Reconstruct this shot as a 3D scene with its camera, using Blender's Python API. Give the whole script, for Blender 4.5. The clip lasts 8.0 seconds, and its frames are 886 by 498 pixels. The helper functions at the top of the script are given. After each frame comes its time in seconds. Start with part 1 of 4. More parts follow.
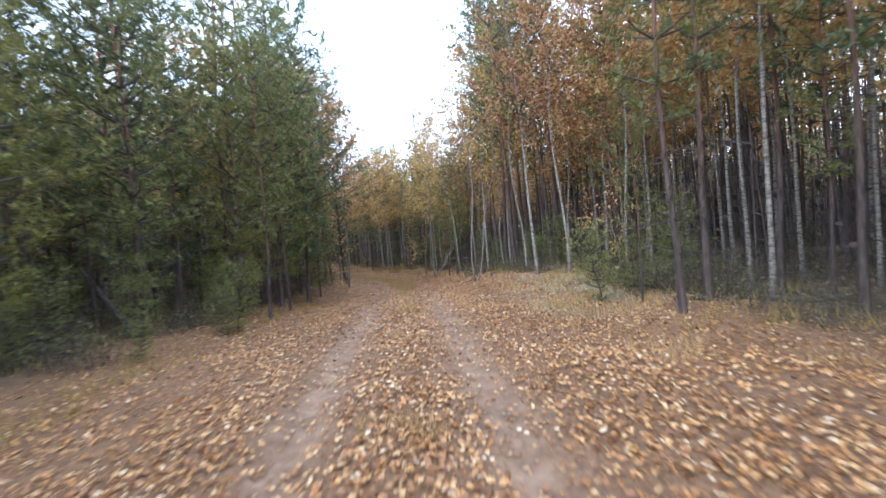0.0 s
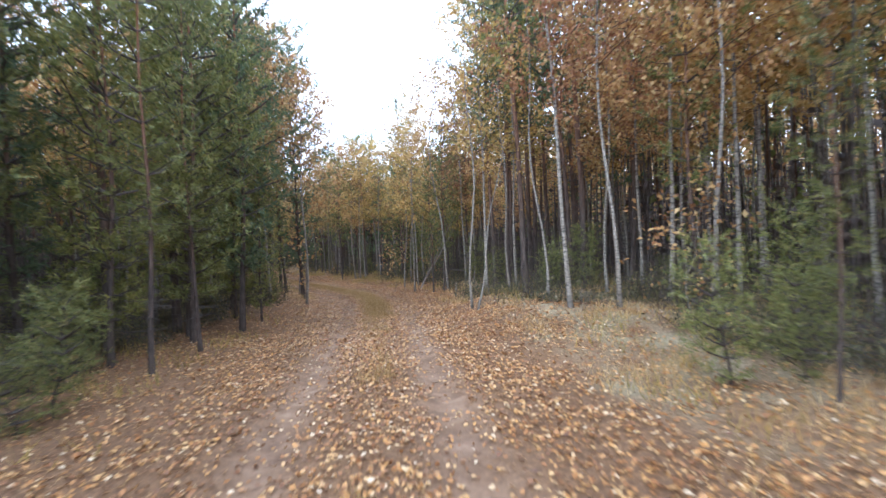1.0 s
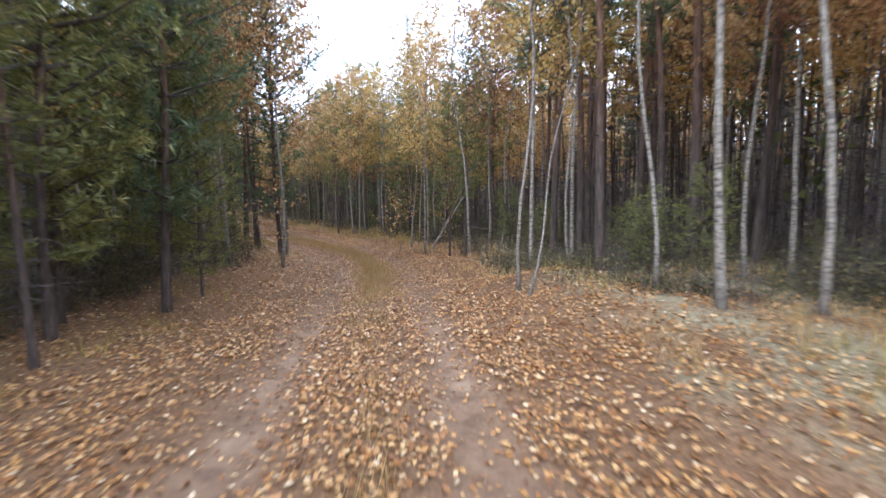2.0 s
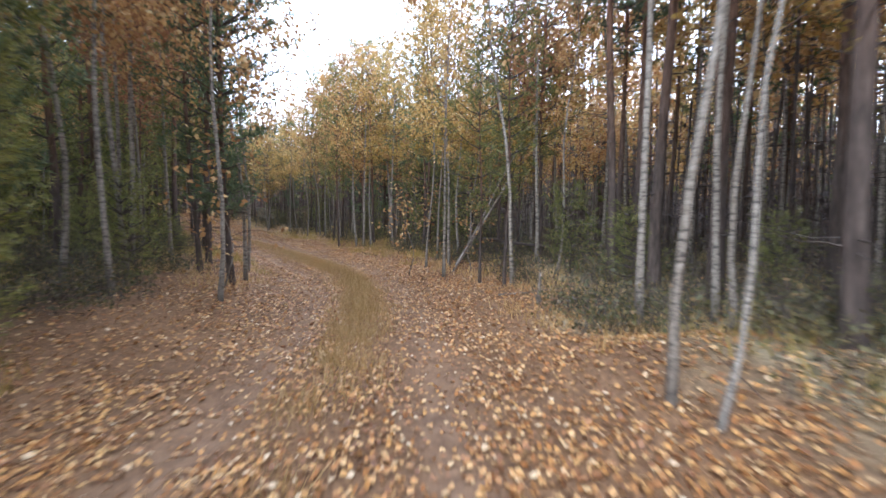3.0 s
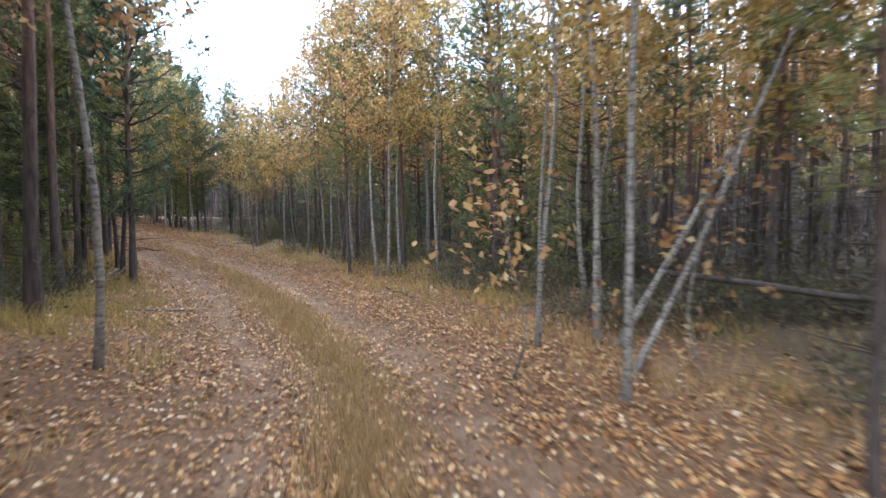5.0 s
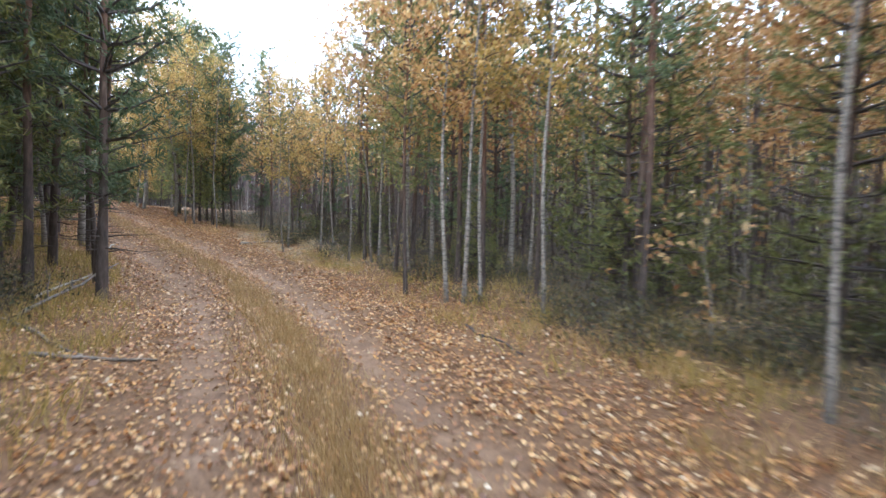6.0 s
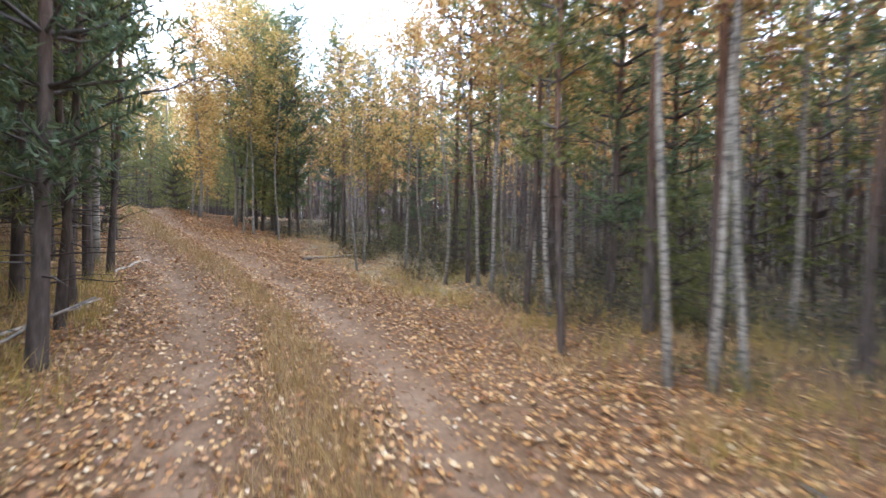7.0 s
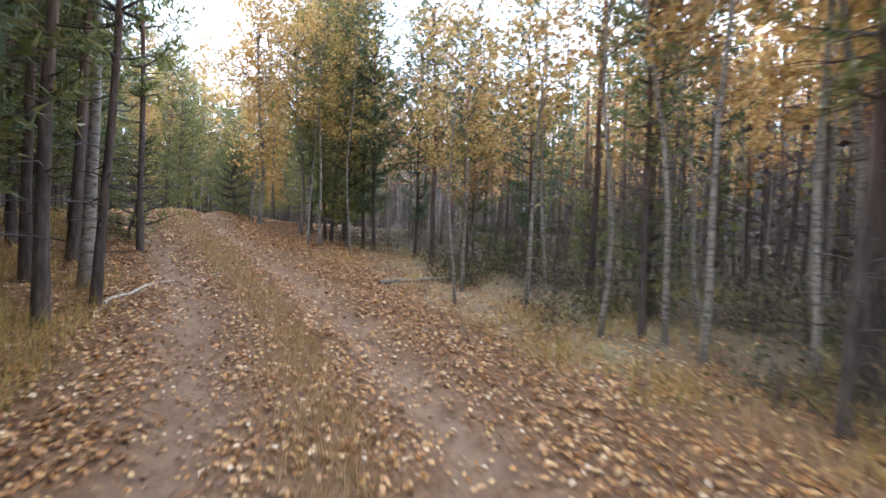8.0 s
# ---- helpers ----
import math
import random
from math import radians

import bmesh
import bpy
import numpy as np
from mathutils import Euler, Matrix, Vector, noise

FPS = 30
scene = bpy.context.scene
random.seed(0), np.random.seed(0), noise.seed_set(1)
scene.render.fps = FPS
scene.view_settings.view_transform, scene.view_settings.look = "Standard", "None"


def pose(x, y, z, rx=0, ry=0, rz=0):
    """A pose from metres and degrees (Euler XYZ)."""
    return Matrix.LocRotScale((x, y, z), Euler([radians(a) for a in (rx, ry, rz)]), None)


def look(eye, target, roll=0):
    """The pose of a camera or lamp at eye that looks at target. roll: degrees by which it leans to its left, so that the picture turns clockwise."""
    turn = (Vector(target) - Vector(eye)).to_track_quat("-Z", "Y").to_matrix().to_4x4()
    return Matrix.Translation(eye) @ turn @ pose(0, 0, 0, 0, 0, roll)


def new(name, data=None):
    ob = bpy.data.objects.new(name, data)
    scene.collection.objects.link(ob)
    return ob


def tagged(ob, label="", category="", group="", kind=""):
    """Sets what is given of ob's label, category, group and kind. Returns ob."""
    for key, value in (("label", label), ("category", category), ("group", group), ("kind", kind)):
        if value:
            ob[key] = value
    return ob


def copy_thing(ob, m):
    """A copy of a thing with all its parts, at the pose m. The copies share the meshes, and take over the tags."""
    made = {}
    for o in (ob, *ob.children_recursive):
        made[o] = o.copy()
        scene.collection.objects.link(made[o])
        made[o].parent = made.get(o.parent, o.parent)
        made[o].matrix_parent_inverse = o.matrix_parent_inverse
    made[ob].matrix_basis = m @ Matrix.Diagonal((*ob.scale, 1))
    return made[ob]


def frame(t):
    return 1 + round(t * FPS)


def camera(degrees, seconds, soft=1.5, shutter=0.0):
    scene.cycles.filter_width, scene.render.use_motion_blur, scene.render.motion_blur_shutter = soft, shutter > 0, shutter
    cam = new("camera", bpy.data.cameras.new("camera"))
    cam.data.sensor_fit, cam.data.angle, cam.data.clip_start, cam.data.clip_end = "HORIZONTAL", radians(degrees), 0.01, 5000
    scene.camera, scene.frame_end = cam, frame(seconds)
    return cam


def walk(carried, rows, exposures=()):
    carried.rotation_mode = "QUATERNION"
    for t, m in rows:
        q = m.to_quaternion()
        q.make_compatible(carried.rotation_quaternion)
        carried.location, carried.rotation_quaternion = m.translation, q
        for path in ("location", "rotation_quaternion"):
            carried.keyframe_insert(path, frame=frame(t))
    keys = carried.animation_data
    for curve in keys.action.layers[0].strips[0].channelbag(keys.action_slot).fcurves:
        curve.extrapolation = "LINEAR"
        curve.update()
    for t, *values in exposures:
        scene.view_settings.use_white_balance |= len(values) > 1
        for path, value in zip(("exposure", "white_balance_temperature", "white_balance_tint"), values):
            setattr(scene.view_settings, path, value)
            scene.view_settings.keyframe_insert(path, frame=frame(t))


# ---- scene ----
# ---- the camera and its way ----
cam = camera(82.0, 8.0, 1.5, 0.4)
PATH = [
    (0, (0.0, -0.0, 1.5), (-0.004, 2.0, 1.484), -4.49),
    (0.5, (-0.152, 2.04, 1.64), (-0.077, 4.038, 1.627), -3.22),
    (1, (-0.24, 4.033, 1.721), (-0.153, 6.031, 1.712), -2.39),
    (1.5, (-0.391, 6.059, 1.672), (-0.303, 8.054, 1.566), -0.16),
    (2, (-0.497, 7.99, 1.596), (-0.429, 9.98, 1.415), -0.27),
    (3.3, (-0.486, 13.517, 1.375), (-0.517, 15.514, 1.256), 0.44),
    (3.5, (-0.57, 14.28, 1.369), (-0.611, 16.276, 1.253), 0.25),
    (4, (-0.843, 16.048, 1.374), (-0.898, 18.043, 1.248), 0.04),
    (4.2, (-0.953, 16.704, 1.369), (-1.018, 18.699, 1.235), -0.29),
    (5.3, (-1.939, 20.321, 1.38), (-2.071, 22.315, 1.291), 0.32),
    (5.5, (-2.155, 20.995, 1.385), (-2.318, 22.986, 1.294), 1.56),
    (6, (-2.719, 22.692, 1.391), (-2.975, 24.673, 1.297), 1.58),
    (6.5, (-3.385, 24.443, 1.348), (-3.774, 26.403, 1.259), 1.42),
    (7, (-4.201, 26.104, 1.336), (-4.743, 28.029, 1.273), 1.02),
    (7.5, (-5.029, 27.524, 1.342), (-5.714, 29.403, 1.287), 0.89),
    (8, (-5.864, 28.784, 1.399), (-6.671, 30.614, 1.369), 2.22),
]
walk(cam, [(t, look(eye, target, roll)) for t, eye, target, roll in PATH], [(0, 0.55, 4950, 9), (1.2, 0.68, 5000, 9), (2, 0.7, 5150, 11), (3.5, 0.92, 5250, 11), (5.5, 1.1, 5000, 7), (6.5, 1.45, 5150, 8), (8, 1.2, 5150, 9)])

# ---- light: a white overcast sky, a very soft sun behind it ----
SUN_UP, SUN_ROUND = 38.0, 205.0
world = bpy.data.worlds.new("overcast_sky")
scene.world = world
world.use_nodes = True
wn = world.node_tree.nodes
wl = world.node_tree.links
sky = wn.new("ShaderNodeTexSky")
sky.sky_type, sky.sun_disc = "NISHITA", False
sky.sun_elevation, sky.sun_rotation = radians(SUN_UP), radians(SUN_ROUND)
sky.dust_density = 6.0
clear = wn.new("ShaderNodeVectorMath")
clear.operation = "SCALE"
clear.inputs["Scale"].default_value = 0.12
cloud = wn.new("ShaderNodeMix")
cloud.data_type = "RGBA"
cloud.inputs["Factor"].default_value = 0.88
cloud.inputs["B"].default_value = (0.97, 0.985, 1.0, 1)
wl.new(sky.outputs["Color"], clear.inputs[0])
wl.new(clear.outputs["Vector"], cloud.inputs["A"])
wl.new(cloud.outputs["Result"], wn["Background"].inputs["Color"])
wn["Background"].inputs["Strength"].default_value = 2.3
lamp = bpy.data.lights.new("sun", "SUN")
lamp.energy, lamp.angle, lamp.color = 0.9, radians(25), (1.0, 0.96, 0.9)
sun = new("sun", lamp)
sun.rotation_euler = (radians(90 - SUN_UP), 0, radians(180 - SUN_ROUND))


# ---- materials ----
def material(name):
    m = bpy.data.materials.new(name)
    m.use_nodes = True
    n, l = m.node_tree.nodes, m.node_tree.links
    return m, n, l, n["Principled BSDF"]


def ramp(n, stops):
    r = n.new("ShaderNodeValToRGB")
    e = r.color_ramp.elements
    while len(e) < len(stops):
        e.new(0.5)
    for k, (p, c) in enumerate(stops):
        e[k].position, e[k].color = p, (*c, 1)
    return r


def noise_node(n, l, scale, detail=4.0, coords=None, rough=0.55):
    t = n.new("ShaderNodeTexNoise")
    t.inputs["Scale"].default_value, t.inputs["Detail"].default_value = scale, detail
    t.inputs["Roughness"].default_value = rough
    if coords is not None:
        l.new(coords, t.inputs["Vector"])
    return t


def mixed(n, l, factor, a, b, mode="MIX"):
    x = n.new("ShaderNodeMix")
    x.data_type, x.blend_type = "RGBA", mode
    for key, v in (("Factor", factor), ("A", a), ("B", b)):
        if isinstance(v, tuple):
            x.inputs[key].default_value = (*v, 1)
        elif isinstance(v, (int, float)):
            x.inputs[key].default_value = v
        else:
            l.new(v, x.inputs[key])
    return x.outputs["Result"]


def bumped(n, l, height, bsdf, strength=0.5, distance=0.02):
    b = n.new("ShaderNodeBump")
    b.inputs["Strength"].default_value, b.inputs["Distance"].default_value = strength, distance
    l.new(height, b.inputs["Height"])
    l.new(b.outputs["Normal"], bsdf.inputs["Normal"])


def leaf_material(name, stops, through_light=0.4, rough=0.6):
    """Thin leaves: each takes its own tone, and some light comes through."""
    m, n, l, p = material(name)
    geo = n.new("ShaderNodeNewGeometry")
    info = n.new("ShaderNodeObjectInfo")
    r = ramp(n, stops)
    l.new(geo.outputs["Random Per Island"], r.inputs["Fac"])
    hue = n.new("ShaderNodeHueSaturation")
    l.new(r.outputs["Color"], hue.inputs["Color"])
    mr = n.new("ShaderNodeMapRange")
    mr.inputs["To Min"].default_value, mr.inputs["To Max"].default_value = 0.8, 1.2
    l.new(info.outputs["Random"], mr.inputs["Value"])
    l.new(mr.outputs["Result"], hue.inputs["Value"])
    l.new(hue.outputs["Color"], p.inputs["Base Color"])
    p.inputs["Roughness"].default_value = rough
    tr = n.new("ShaderNodeBsdfTranslucent")
    l.new(hue.outputs["Color"], tr.inputs["Color"])
    mx = n.new("ShaderNodeMixShader")
    mx.inputs["Fac"].default_value = through_light
    l.new(p.outputs["BSDF"], mx.inputs[1])
    l.new(tr.outputs["BSDF"], mx.inputs[2])
    l.new(mx.outputs["Shader"], n["Material Output"].inputs["Surface"])
    return m


GOLD = leaf_material("gold_birch_leaves", [(0.0, (0.36, 0.20, 0.06)), (0.35, (0.58, 0.36, 0.11)), (0.7, (0.72, 0.49, 0.17)), (0.88, (0.78, 0.60, 0.28)), (1.0, (0.50, 0.40, 0.13))], 0.5)
ORANGE = leaf_material("orange_birch_leaves", [(0.0, (0.27, 0.13, 0.055)), (0.4, (0.52, 0.29, 0.11)), (0.8, (0.65, 0.42, 0.17)), (1.0, (0.74, 0.57, 0.29))], 0.5)
RUST = leaf_material("rust_birch_leaves", [(0.0, (0.20, 0.09, 0.045)), (0.5, (0.38, 0.18, 0.085)), (1.0, (0.52, 0.31, 0.15))])
OLIVE = leaf_material("olive_birch_leaves", [(0.0, (0.17, 0.14, 0.04)), (0.5, (0.44, 0.31, 0.08)), (1.0, (0.62, 0.41, 0.11))], 0.5)
NEEDLE = leaf_material("pine_needles", [(0.0, (0.095, 0.11, 0.032)), (0.5, (0.185, 0.20, 0.055)), (0.85, (0.28, 0.28, 0.085)), (1.0, (0.38, 0.31, 0.11))], 0.3, 0.5)
NEEDLE_BLUE = leaf_material("bluish_pine_needles", [(0.0, (0.08, 0.115, 0.055)), (0.6, (0.145, 0.19, 0.085)), (1.0, (0.22, 0.26, 0.12))], 0.3, 0.5)
NEEDLE_YELLOW = leaf_material("yellowish_young_needles", [(0.0, (0.14, 0.15, 0.035)), (0.6, (0.27, 0.275, 0.065)), (1.0, (0.42, 0.36, 0.11))], 0.3, 0.5)
LITTER = leaf_material("fallen_leaves", [(0.0, (0.18, 0.075, 0.03)), (0.35, (0.45, 0.20, 0.06)), (0.7, (0.64, 0.35, 0.115)), (0.9, (0.74, 0.48, 0.21)), (1.0, (0.80, 0.64, 0.44))], 0.15, 0.4)
GRASS = leaf_material("withered_grass", [(0.0, (0.36, 0.23, 0.085)), (0.5, (0.62, 0.42, 0.17)), (1.0, (0.76, 0.57, 0.29))], 0.5)
GRASS_GREEN = leaf_material("late_green_grass", [(0.0, (0.22, 0.19, 0.05)), (0.6, (0.42, 0.32, 0.09)), (1.0, (0.56, 0.41, 0.14))], 0.45)
BRUSH = leaf_material("bare_brush", [(0.0, (0.065, 0.05, 0.046)), (0.6, (0.13, 0.10, 0.09)), (1.0, (0.21, 0.15, 0.11))], 0.2)
SHRUB = leaf_material("low_shrub_leaves", [(0.0, (0.055, 0.055, 0.028)), (0.5, (0.11, 0.108, 0.045)), (0.85, (0.19, 0.165, 0.065)), (1.0, (0.32, 0.21, 0.10))], 0.3)


def bark_birch():
    m, n, l, p = material("birch_bark")
    co = n.new("ShaderNodeTexCoord")
    mp = n.new("ShaderNodeMapping")
    mp.inputs["Scale"].default_value = (12, 12, 30)
    l.new(co.outputs["Object"], mp.inputs["Vector"])
    band = noise_node(n, l, 1.0, 3, mp.outputs["Vector"])
    r = ramp(n, [(0.0, (0.05, 0.045, 0.04)), (0.36, (0.09, 0.08, 0.07)), (0.45, (0.23, 0.20, 0.165)), (0.7, (0.39, 0.35, 0.295)), (1.0, (0.54, 0.495, 0.425))])
    l.new(band.outputs["Fac"], r.inputs["Fac"])
    fine = noise_node(n, l, 38, 5, co.outputs["Object"])
    c = mixed(n, l, 0.35, r.outputs["Color"], fine.outputs["Fac"], "SOFT_LIGHT")
    sep = n.new("ShaderNodeSeparateXYZ")
    l.new(co.outputs["Object"], sep.inputs[0])
    up = n.new("ShaderNodeMapRange")
    up.inputs["From Min"].default_value, up.inputs["From Max"].default_value = 0.05, 0.5
    up.inputs["To Min"].default_value, up.inputs["To Max"].default_value = 0.75, 0.0
    l.new(sep.outputs["Z"], up.inputs["Value"])
    foot = mixed(n, l, up.outputs["Result"], c, (0.10, 0.085, 0.07))
    top = n.new("ShaderNodeMapRange")
    top.inputs["From Min"].default_value, top.inputs["From Max"].default_value = 4.5, 8.0
    top.inputs["To Max"].default_value = 0.8
    l.new(sep.outputs["Z"], top.inputs["Value"])
    c = mixed(n, l, top.outputs["Result"], foot, (0.20, 0.13, 0.09))
    l.new(c, p.inputs["Base Color"])
    p.inputs["Roughness"].default_value = 0.7
    bumped(n, l, band.outputs["Fac"], p, 0.5, 0.01)
    return m


def bark_pine():
    """Grey-brown plates low down, thin orange bark higher up."""
    m, n, l, p = material("pine_bark")
    co = n.new("ShaderNodeTexCoord")
    info = n.new("ShaderNodeObjectInfo")
    mp = n.new("ShaderNodeMapping")
    mp.inputs["Scale"].default_value = (24, 24, 5)
    l.new(co.outputs["Object"], mp.inputs["Vector"])
    plate = noise_node(n, l, 1.0, 5, mp.outputs["Vector"])
    low = ramp(n, [(0.25, (0.03, 0.023, 0.02)), (0.5, (0.085, 0.064, 0.053)), (0.75, (0.16, 0.125, 0.105))])
    high = ramp(n, [(0.25, (0.10, 0.045, 0.025)), (0.55, (0.26, 0.12, 0.06)), (0.8, (0.36, 0.20, 0.11))])
    l.new(plate.outputs["Fac"], low.inputs["Fac"])
    l.new(plate.outputs["Fac"], high.inputs["Fac"])
    sep = n.new("ShaderNodeSeparateXYZ")
    l.new(co.outputs["Object"], sep.inputs[0])
    up = n.new("ShaderNodeMapRange")
    up.inputs["From Min"].default_value, up.inputs["From Max"].default_value = 1.5, 6.0
    l.new(sep.outputs["Z"], up.inputs["Value"])
    l.new(mixed(n, l, up.outputs["Result"], low.outputs["Color"], high.outputs["Color"]), p.inputs["Base Color"])
    p.inputs["Roughness"].default_value = 0.85
    bumped(n, l, plate.outputs["Fac"], p, 0.7, 0.02)
    return m


def wood(name, dark, light, scale=20):
    m, n, l, p = material(name)
    co = n.new("ShaderNodeTexCoord")
    t = noise_node(n, l, scale, 6, co.outputs["Object"])
    r = ramp(n, [(0.3, dark), (0.7, light)])
    l.new(t.outputs["Fac"], r.inputs["Fac"])
    l.new(r.outputs["Color"], p.inputs["Base Color"])
    p.inputs["Roughness"].default_value = 0.85
    bumped(n, l, t.outputs["Fac"], p, 0.6, 0.01)
    return m


BIRCH, PINE = bark_birch(), bark_pine()
TWIG = wood("dead_twigs", (0.045, 0.035, 0.03), (0.13, 0.105, 0.09))
TWIG_BIRCH = wood("birch_twigs", (0.06, 0.035, 0.025), (0.16, 0.10, 0.07))
DEADWOOD = wood("grey_deadwood", (0.10, 0.08, 0.065), (0.32, 0.27, 0.22), 14)
PALEWOOD = wood("pale_peeled_wood", (0.30, 0.26, 0.21), (0.62, 0.57, 0.50), 14)
POLE = wood("thin_grey_stems", (0.06, 0.047, 0.043), (0.21, 0.165, 0.147), 6)
STONE = wood("pale_stone", (0.30, 0.29, 0.27), (0.60, 0.58, 0.55), 9)


def ground_material():
    """Sandy soil in the ruts, brown leaf mould, pale lichen and moss, by masks laid on the sheet."""
    m, n, l, p = material("forest_ground")
    co = n.new("ShaderNodeTexCoord")
    big = noise_node(n, l, 0.55, 5, co.outputs["Object"])
    mid = noise_node(n, l, 4.5, 6, co.outputs["Object"])
    fine = noise_node(n, l, 26, 8, co.outputs["Object"], 0.7)

    def mask(name):
        a = n.new("ShaderNodeAttribute")
        a.attribute_name = name
        return a.outputs["Fac"]

    mould = ramp(n, [(0.3, (0.075, 0.042, 0.026)), (0.5, (0.20, 0.108, 0.05)), (0.7, (0.36, 0.21, 0.10))])
    l.new(fine.outputs["Fac"], mould.inputs["Fac"])
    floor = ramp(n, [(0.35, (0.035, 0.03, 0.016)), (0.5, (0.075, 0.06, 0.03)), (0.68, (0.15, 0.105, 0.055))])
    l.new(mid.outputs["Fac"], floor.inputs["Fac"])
    soil = ramp(n, [(0.3, (0.17, 0.103, 0.064)), (0.5, (0.30, 0.19, 0.118)), (0.72, (0.43, 0.295, 0.195))])
    l.new(mid.outputs["Fac"], soil.inputs["Fac"])
    moss = ramp(n, [(0.3, (0.15, 0.13, 0.07)), (0.5, (0.34, 0.295, 0.18)), (0.7, (0.53, 0.48, 0.34))])
    l.new(fine.outputs["Fac"], moss.inputs["Fac"])
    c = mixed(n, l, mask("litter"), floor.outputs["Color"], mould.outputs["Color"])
    c = mixed(n, l, mask("moss"), c, moss.outputs["Color"])
    c = mixed(n, l, mask("soil"), c, soil.outputs["Color"])
    c = mixed(n, l, 0.45, c, big.outputs["Fac"], "SOFT_LIGHT")
    l.new(c, p.inputs["Base Color"])
    p.inputs["Roughness"].default_value = 0.95
    bumped(n, l, fine.outputs["Fac"], p, 0.8, 0.03)
    return m


EARTH = ground_material()

# ---- the lie of the land ----
ROAD = np.array([(0.3, -30), (0.2, -8), (-0.2, 0), (-0.5, 5), (-0.93, 11), (-1.22, 15), (-1.75, 20), (-2.85, 23.95), (-4.5, 26.9), (-6.3, 29.6),
                 (-8.3, 31.8), (-10.4, 33.5), (-12.6, 34.75), (-14.6, 35.8), (-16.8, 37.3), (-18.6, 39.7), (-19.3, 42.6), (-19, 47), (-17, 60), (-12, 95)], float)


def dense_line(pts, per=12):
    out = []
    for i in range(len(pts) - 1):
        p0, p1, p2, p3 = pts[max(i - 1, 0)], pts[i], pts[i + 1], pts[min(i + 2, len(pts) - 1)]
        for k in range(per):
            t = k / per
            out.append(0.5 * (2 * p1 + (p2 - p0) * t + (2 * p0 - 5 * p1 + 4 * p2 - p3) * t * t + (3 * p1 - p0 - 3 * p2 + p3) * t ** 3))
    return np.array(out + [pts[-1]])


LINE = dense_line(ROAD)
STEP = np.diff(LINE, axis=0)
ALONG = np.r_[0, np.cumsum(np.hypot(*STEP.T))]
ALONG -= ALONG[np.argmin(np.abs(LINE[:, 1]))]


def road_coords(x, y):
    """Metres along the track (0 where the drive begins) and metres to the right of its middle."""
    x, y = np.atleast_1d(np.asarray(x, float)), np.atleast_1d(np.asarray(y, float))
    best = np.full(x.shape, 1e9)
    s, d, nx, ny = (np.zeros(x.shape) for _ in range(4))
    for k in range(len(STEP)):
        ax, ay = LINE[k]
        ux, uy = STEP[k]
        q = ux * ux + uy * uy
        t = np.clip(((x - ax) * ux + (y - ay) * uy) / q, 0, 1)
        ex, ey = x - ax - t * ux, y - ay - t * uy
        dist = np.hypot(ex, ey)
        near = dist < best
        best = np.where(near, dist, best)
        s = np.where(near, ALONG[k] + t * math.sqrt(q), s)
        d = np.where(near, np.sign(ex * uy - ey * ux) * dist, d)
        nx, ny = np.where(near, ex, nx), np.where(near, ey, ny)
    return s, d, nx, ny


def smooth(a, b, v):
    t = np.clip((v - a) / (b - a), 0, 1)
    return t * t * (3 - 2 * t)


def leaf_edge(s, d):
    """How far from the middle of the track the leaf carpet reaches before the dark forest floor begins."""
    right = 4.4 - 1.6 * smooth(11, 15, s) + 0.3 * smooth(27, 31, s)
    left = 4.0 - 1.2 * smooth(15, 18, s)
    return np.where(d > 0, right, left)


def waves(x, y, scale, seed):
    rng = np.random.RandomState(seed)
    out = 0 * x
    for _ in range(7):
        a, k, ph = rng.uniform(0, 2 * math.pi), rng.uniform(0.6, 1.6) / scale, rng.uniform(0, 2 * math.pi)
        out = out + np.sin(2 * math.pi * k * (x * math.cos(a) + y * math.sin(a)) + ph)
    return out / 7


def ground_z(x, y, known=None):
    x, y = np.atleast_1d(np.asarray(x, float)), np.atleast_1d(np.asarray(y, float))
    s, d, nx, ny = road_coords(x, y) if known is None else known
    # past a few metres from the track the forest floor runs level
    back = 1 - np.minimum(1, 4.0 / np.maximum(np.hypot(nx, ny), 0.01))
    u, v = (np.clip(x - back * nx, -15, 8) + 4) / 10, (np.clip(y - back * ny, -3, 37.5) - 16) / 16
    z = 0.081 - 0.296 * u - 0.447 * v + 0.987 * u * u + 0.52 * u * v + 0.257 * v * v + 0.476 * v ** 3 + 0.381 * u * v * v + 0.497 * u * u * v
    z = z + 0.42 * smooth(-1.5, -2.9, d) * smooth(15, 19, s) * smooth(30, 25, s)
    z = z + 0.28 * smooth(1.3, 2.8, d) * smooth(9, 13, s) * smooth(17.6, 15.6, s) + 0.1 * smooth(1.6, 3.0, d) * smooth(17, 20, s) * smooth(26, 23, s)
    z = z - 0.18 * smooth(37, 41, s) * smooth(0.6, 2.6, d)
    off = np.abs(d)
    z = z - 0.075 * np.exp(-((off - 0.74) / 0.21) ** 2) + 0.03 * np.exp(-((d) / 0.3) ** 2)
    rough = smooth(0.9, 2.2, off)
    z = z + (0.012 + 0.055 * rough) * waves(x, y, 1.6, 3) + 0.10 * rough * waves(x, y, 5.0, 4) + 0.012 * waves(x, y, 0.5, 5)
    return z


def spaced(parts):
    out = [np.arange(a, b, st) for a, b, st in parts]
    return np.concatenate(out)


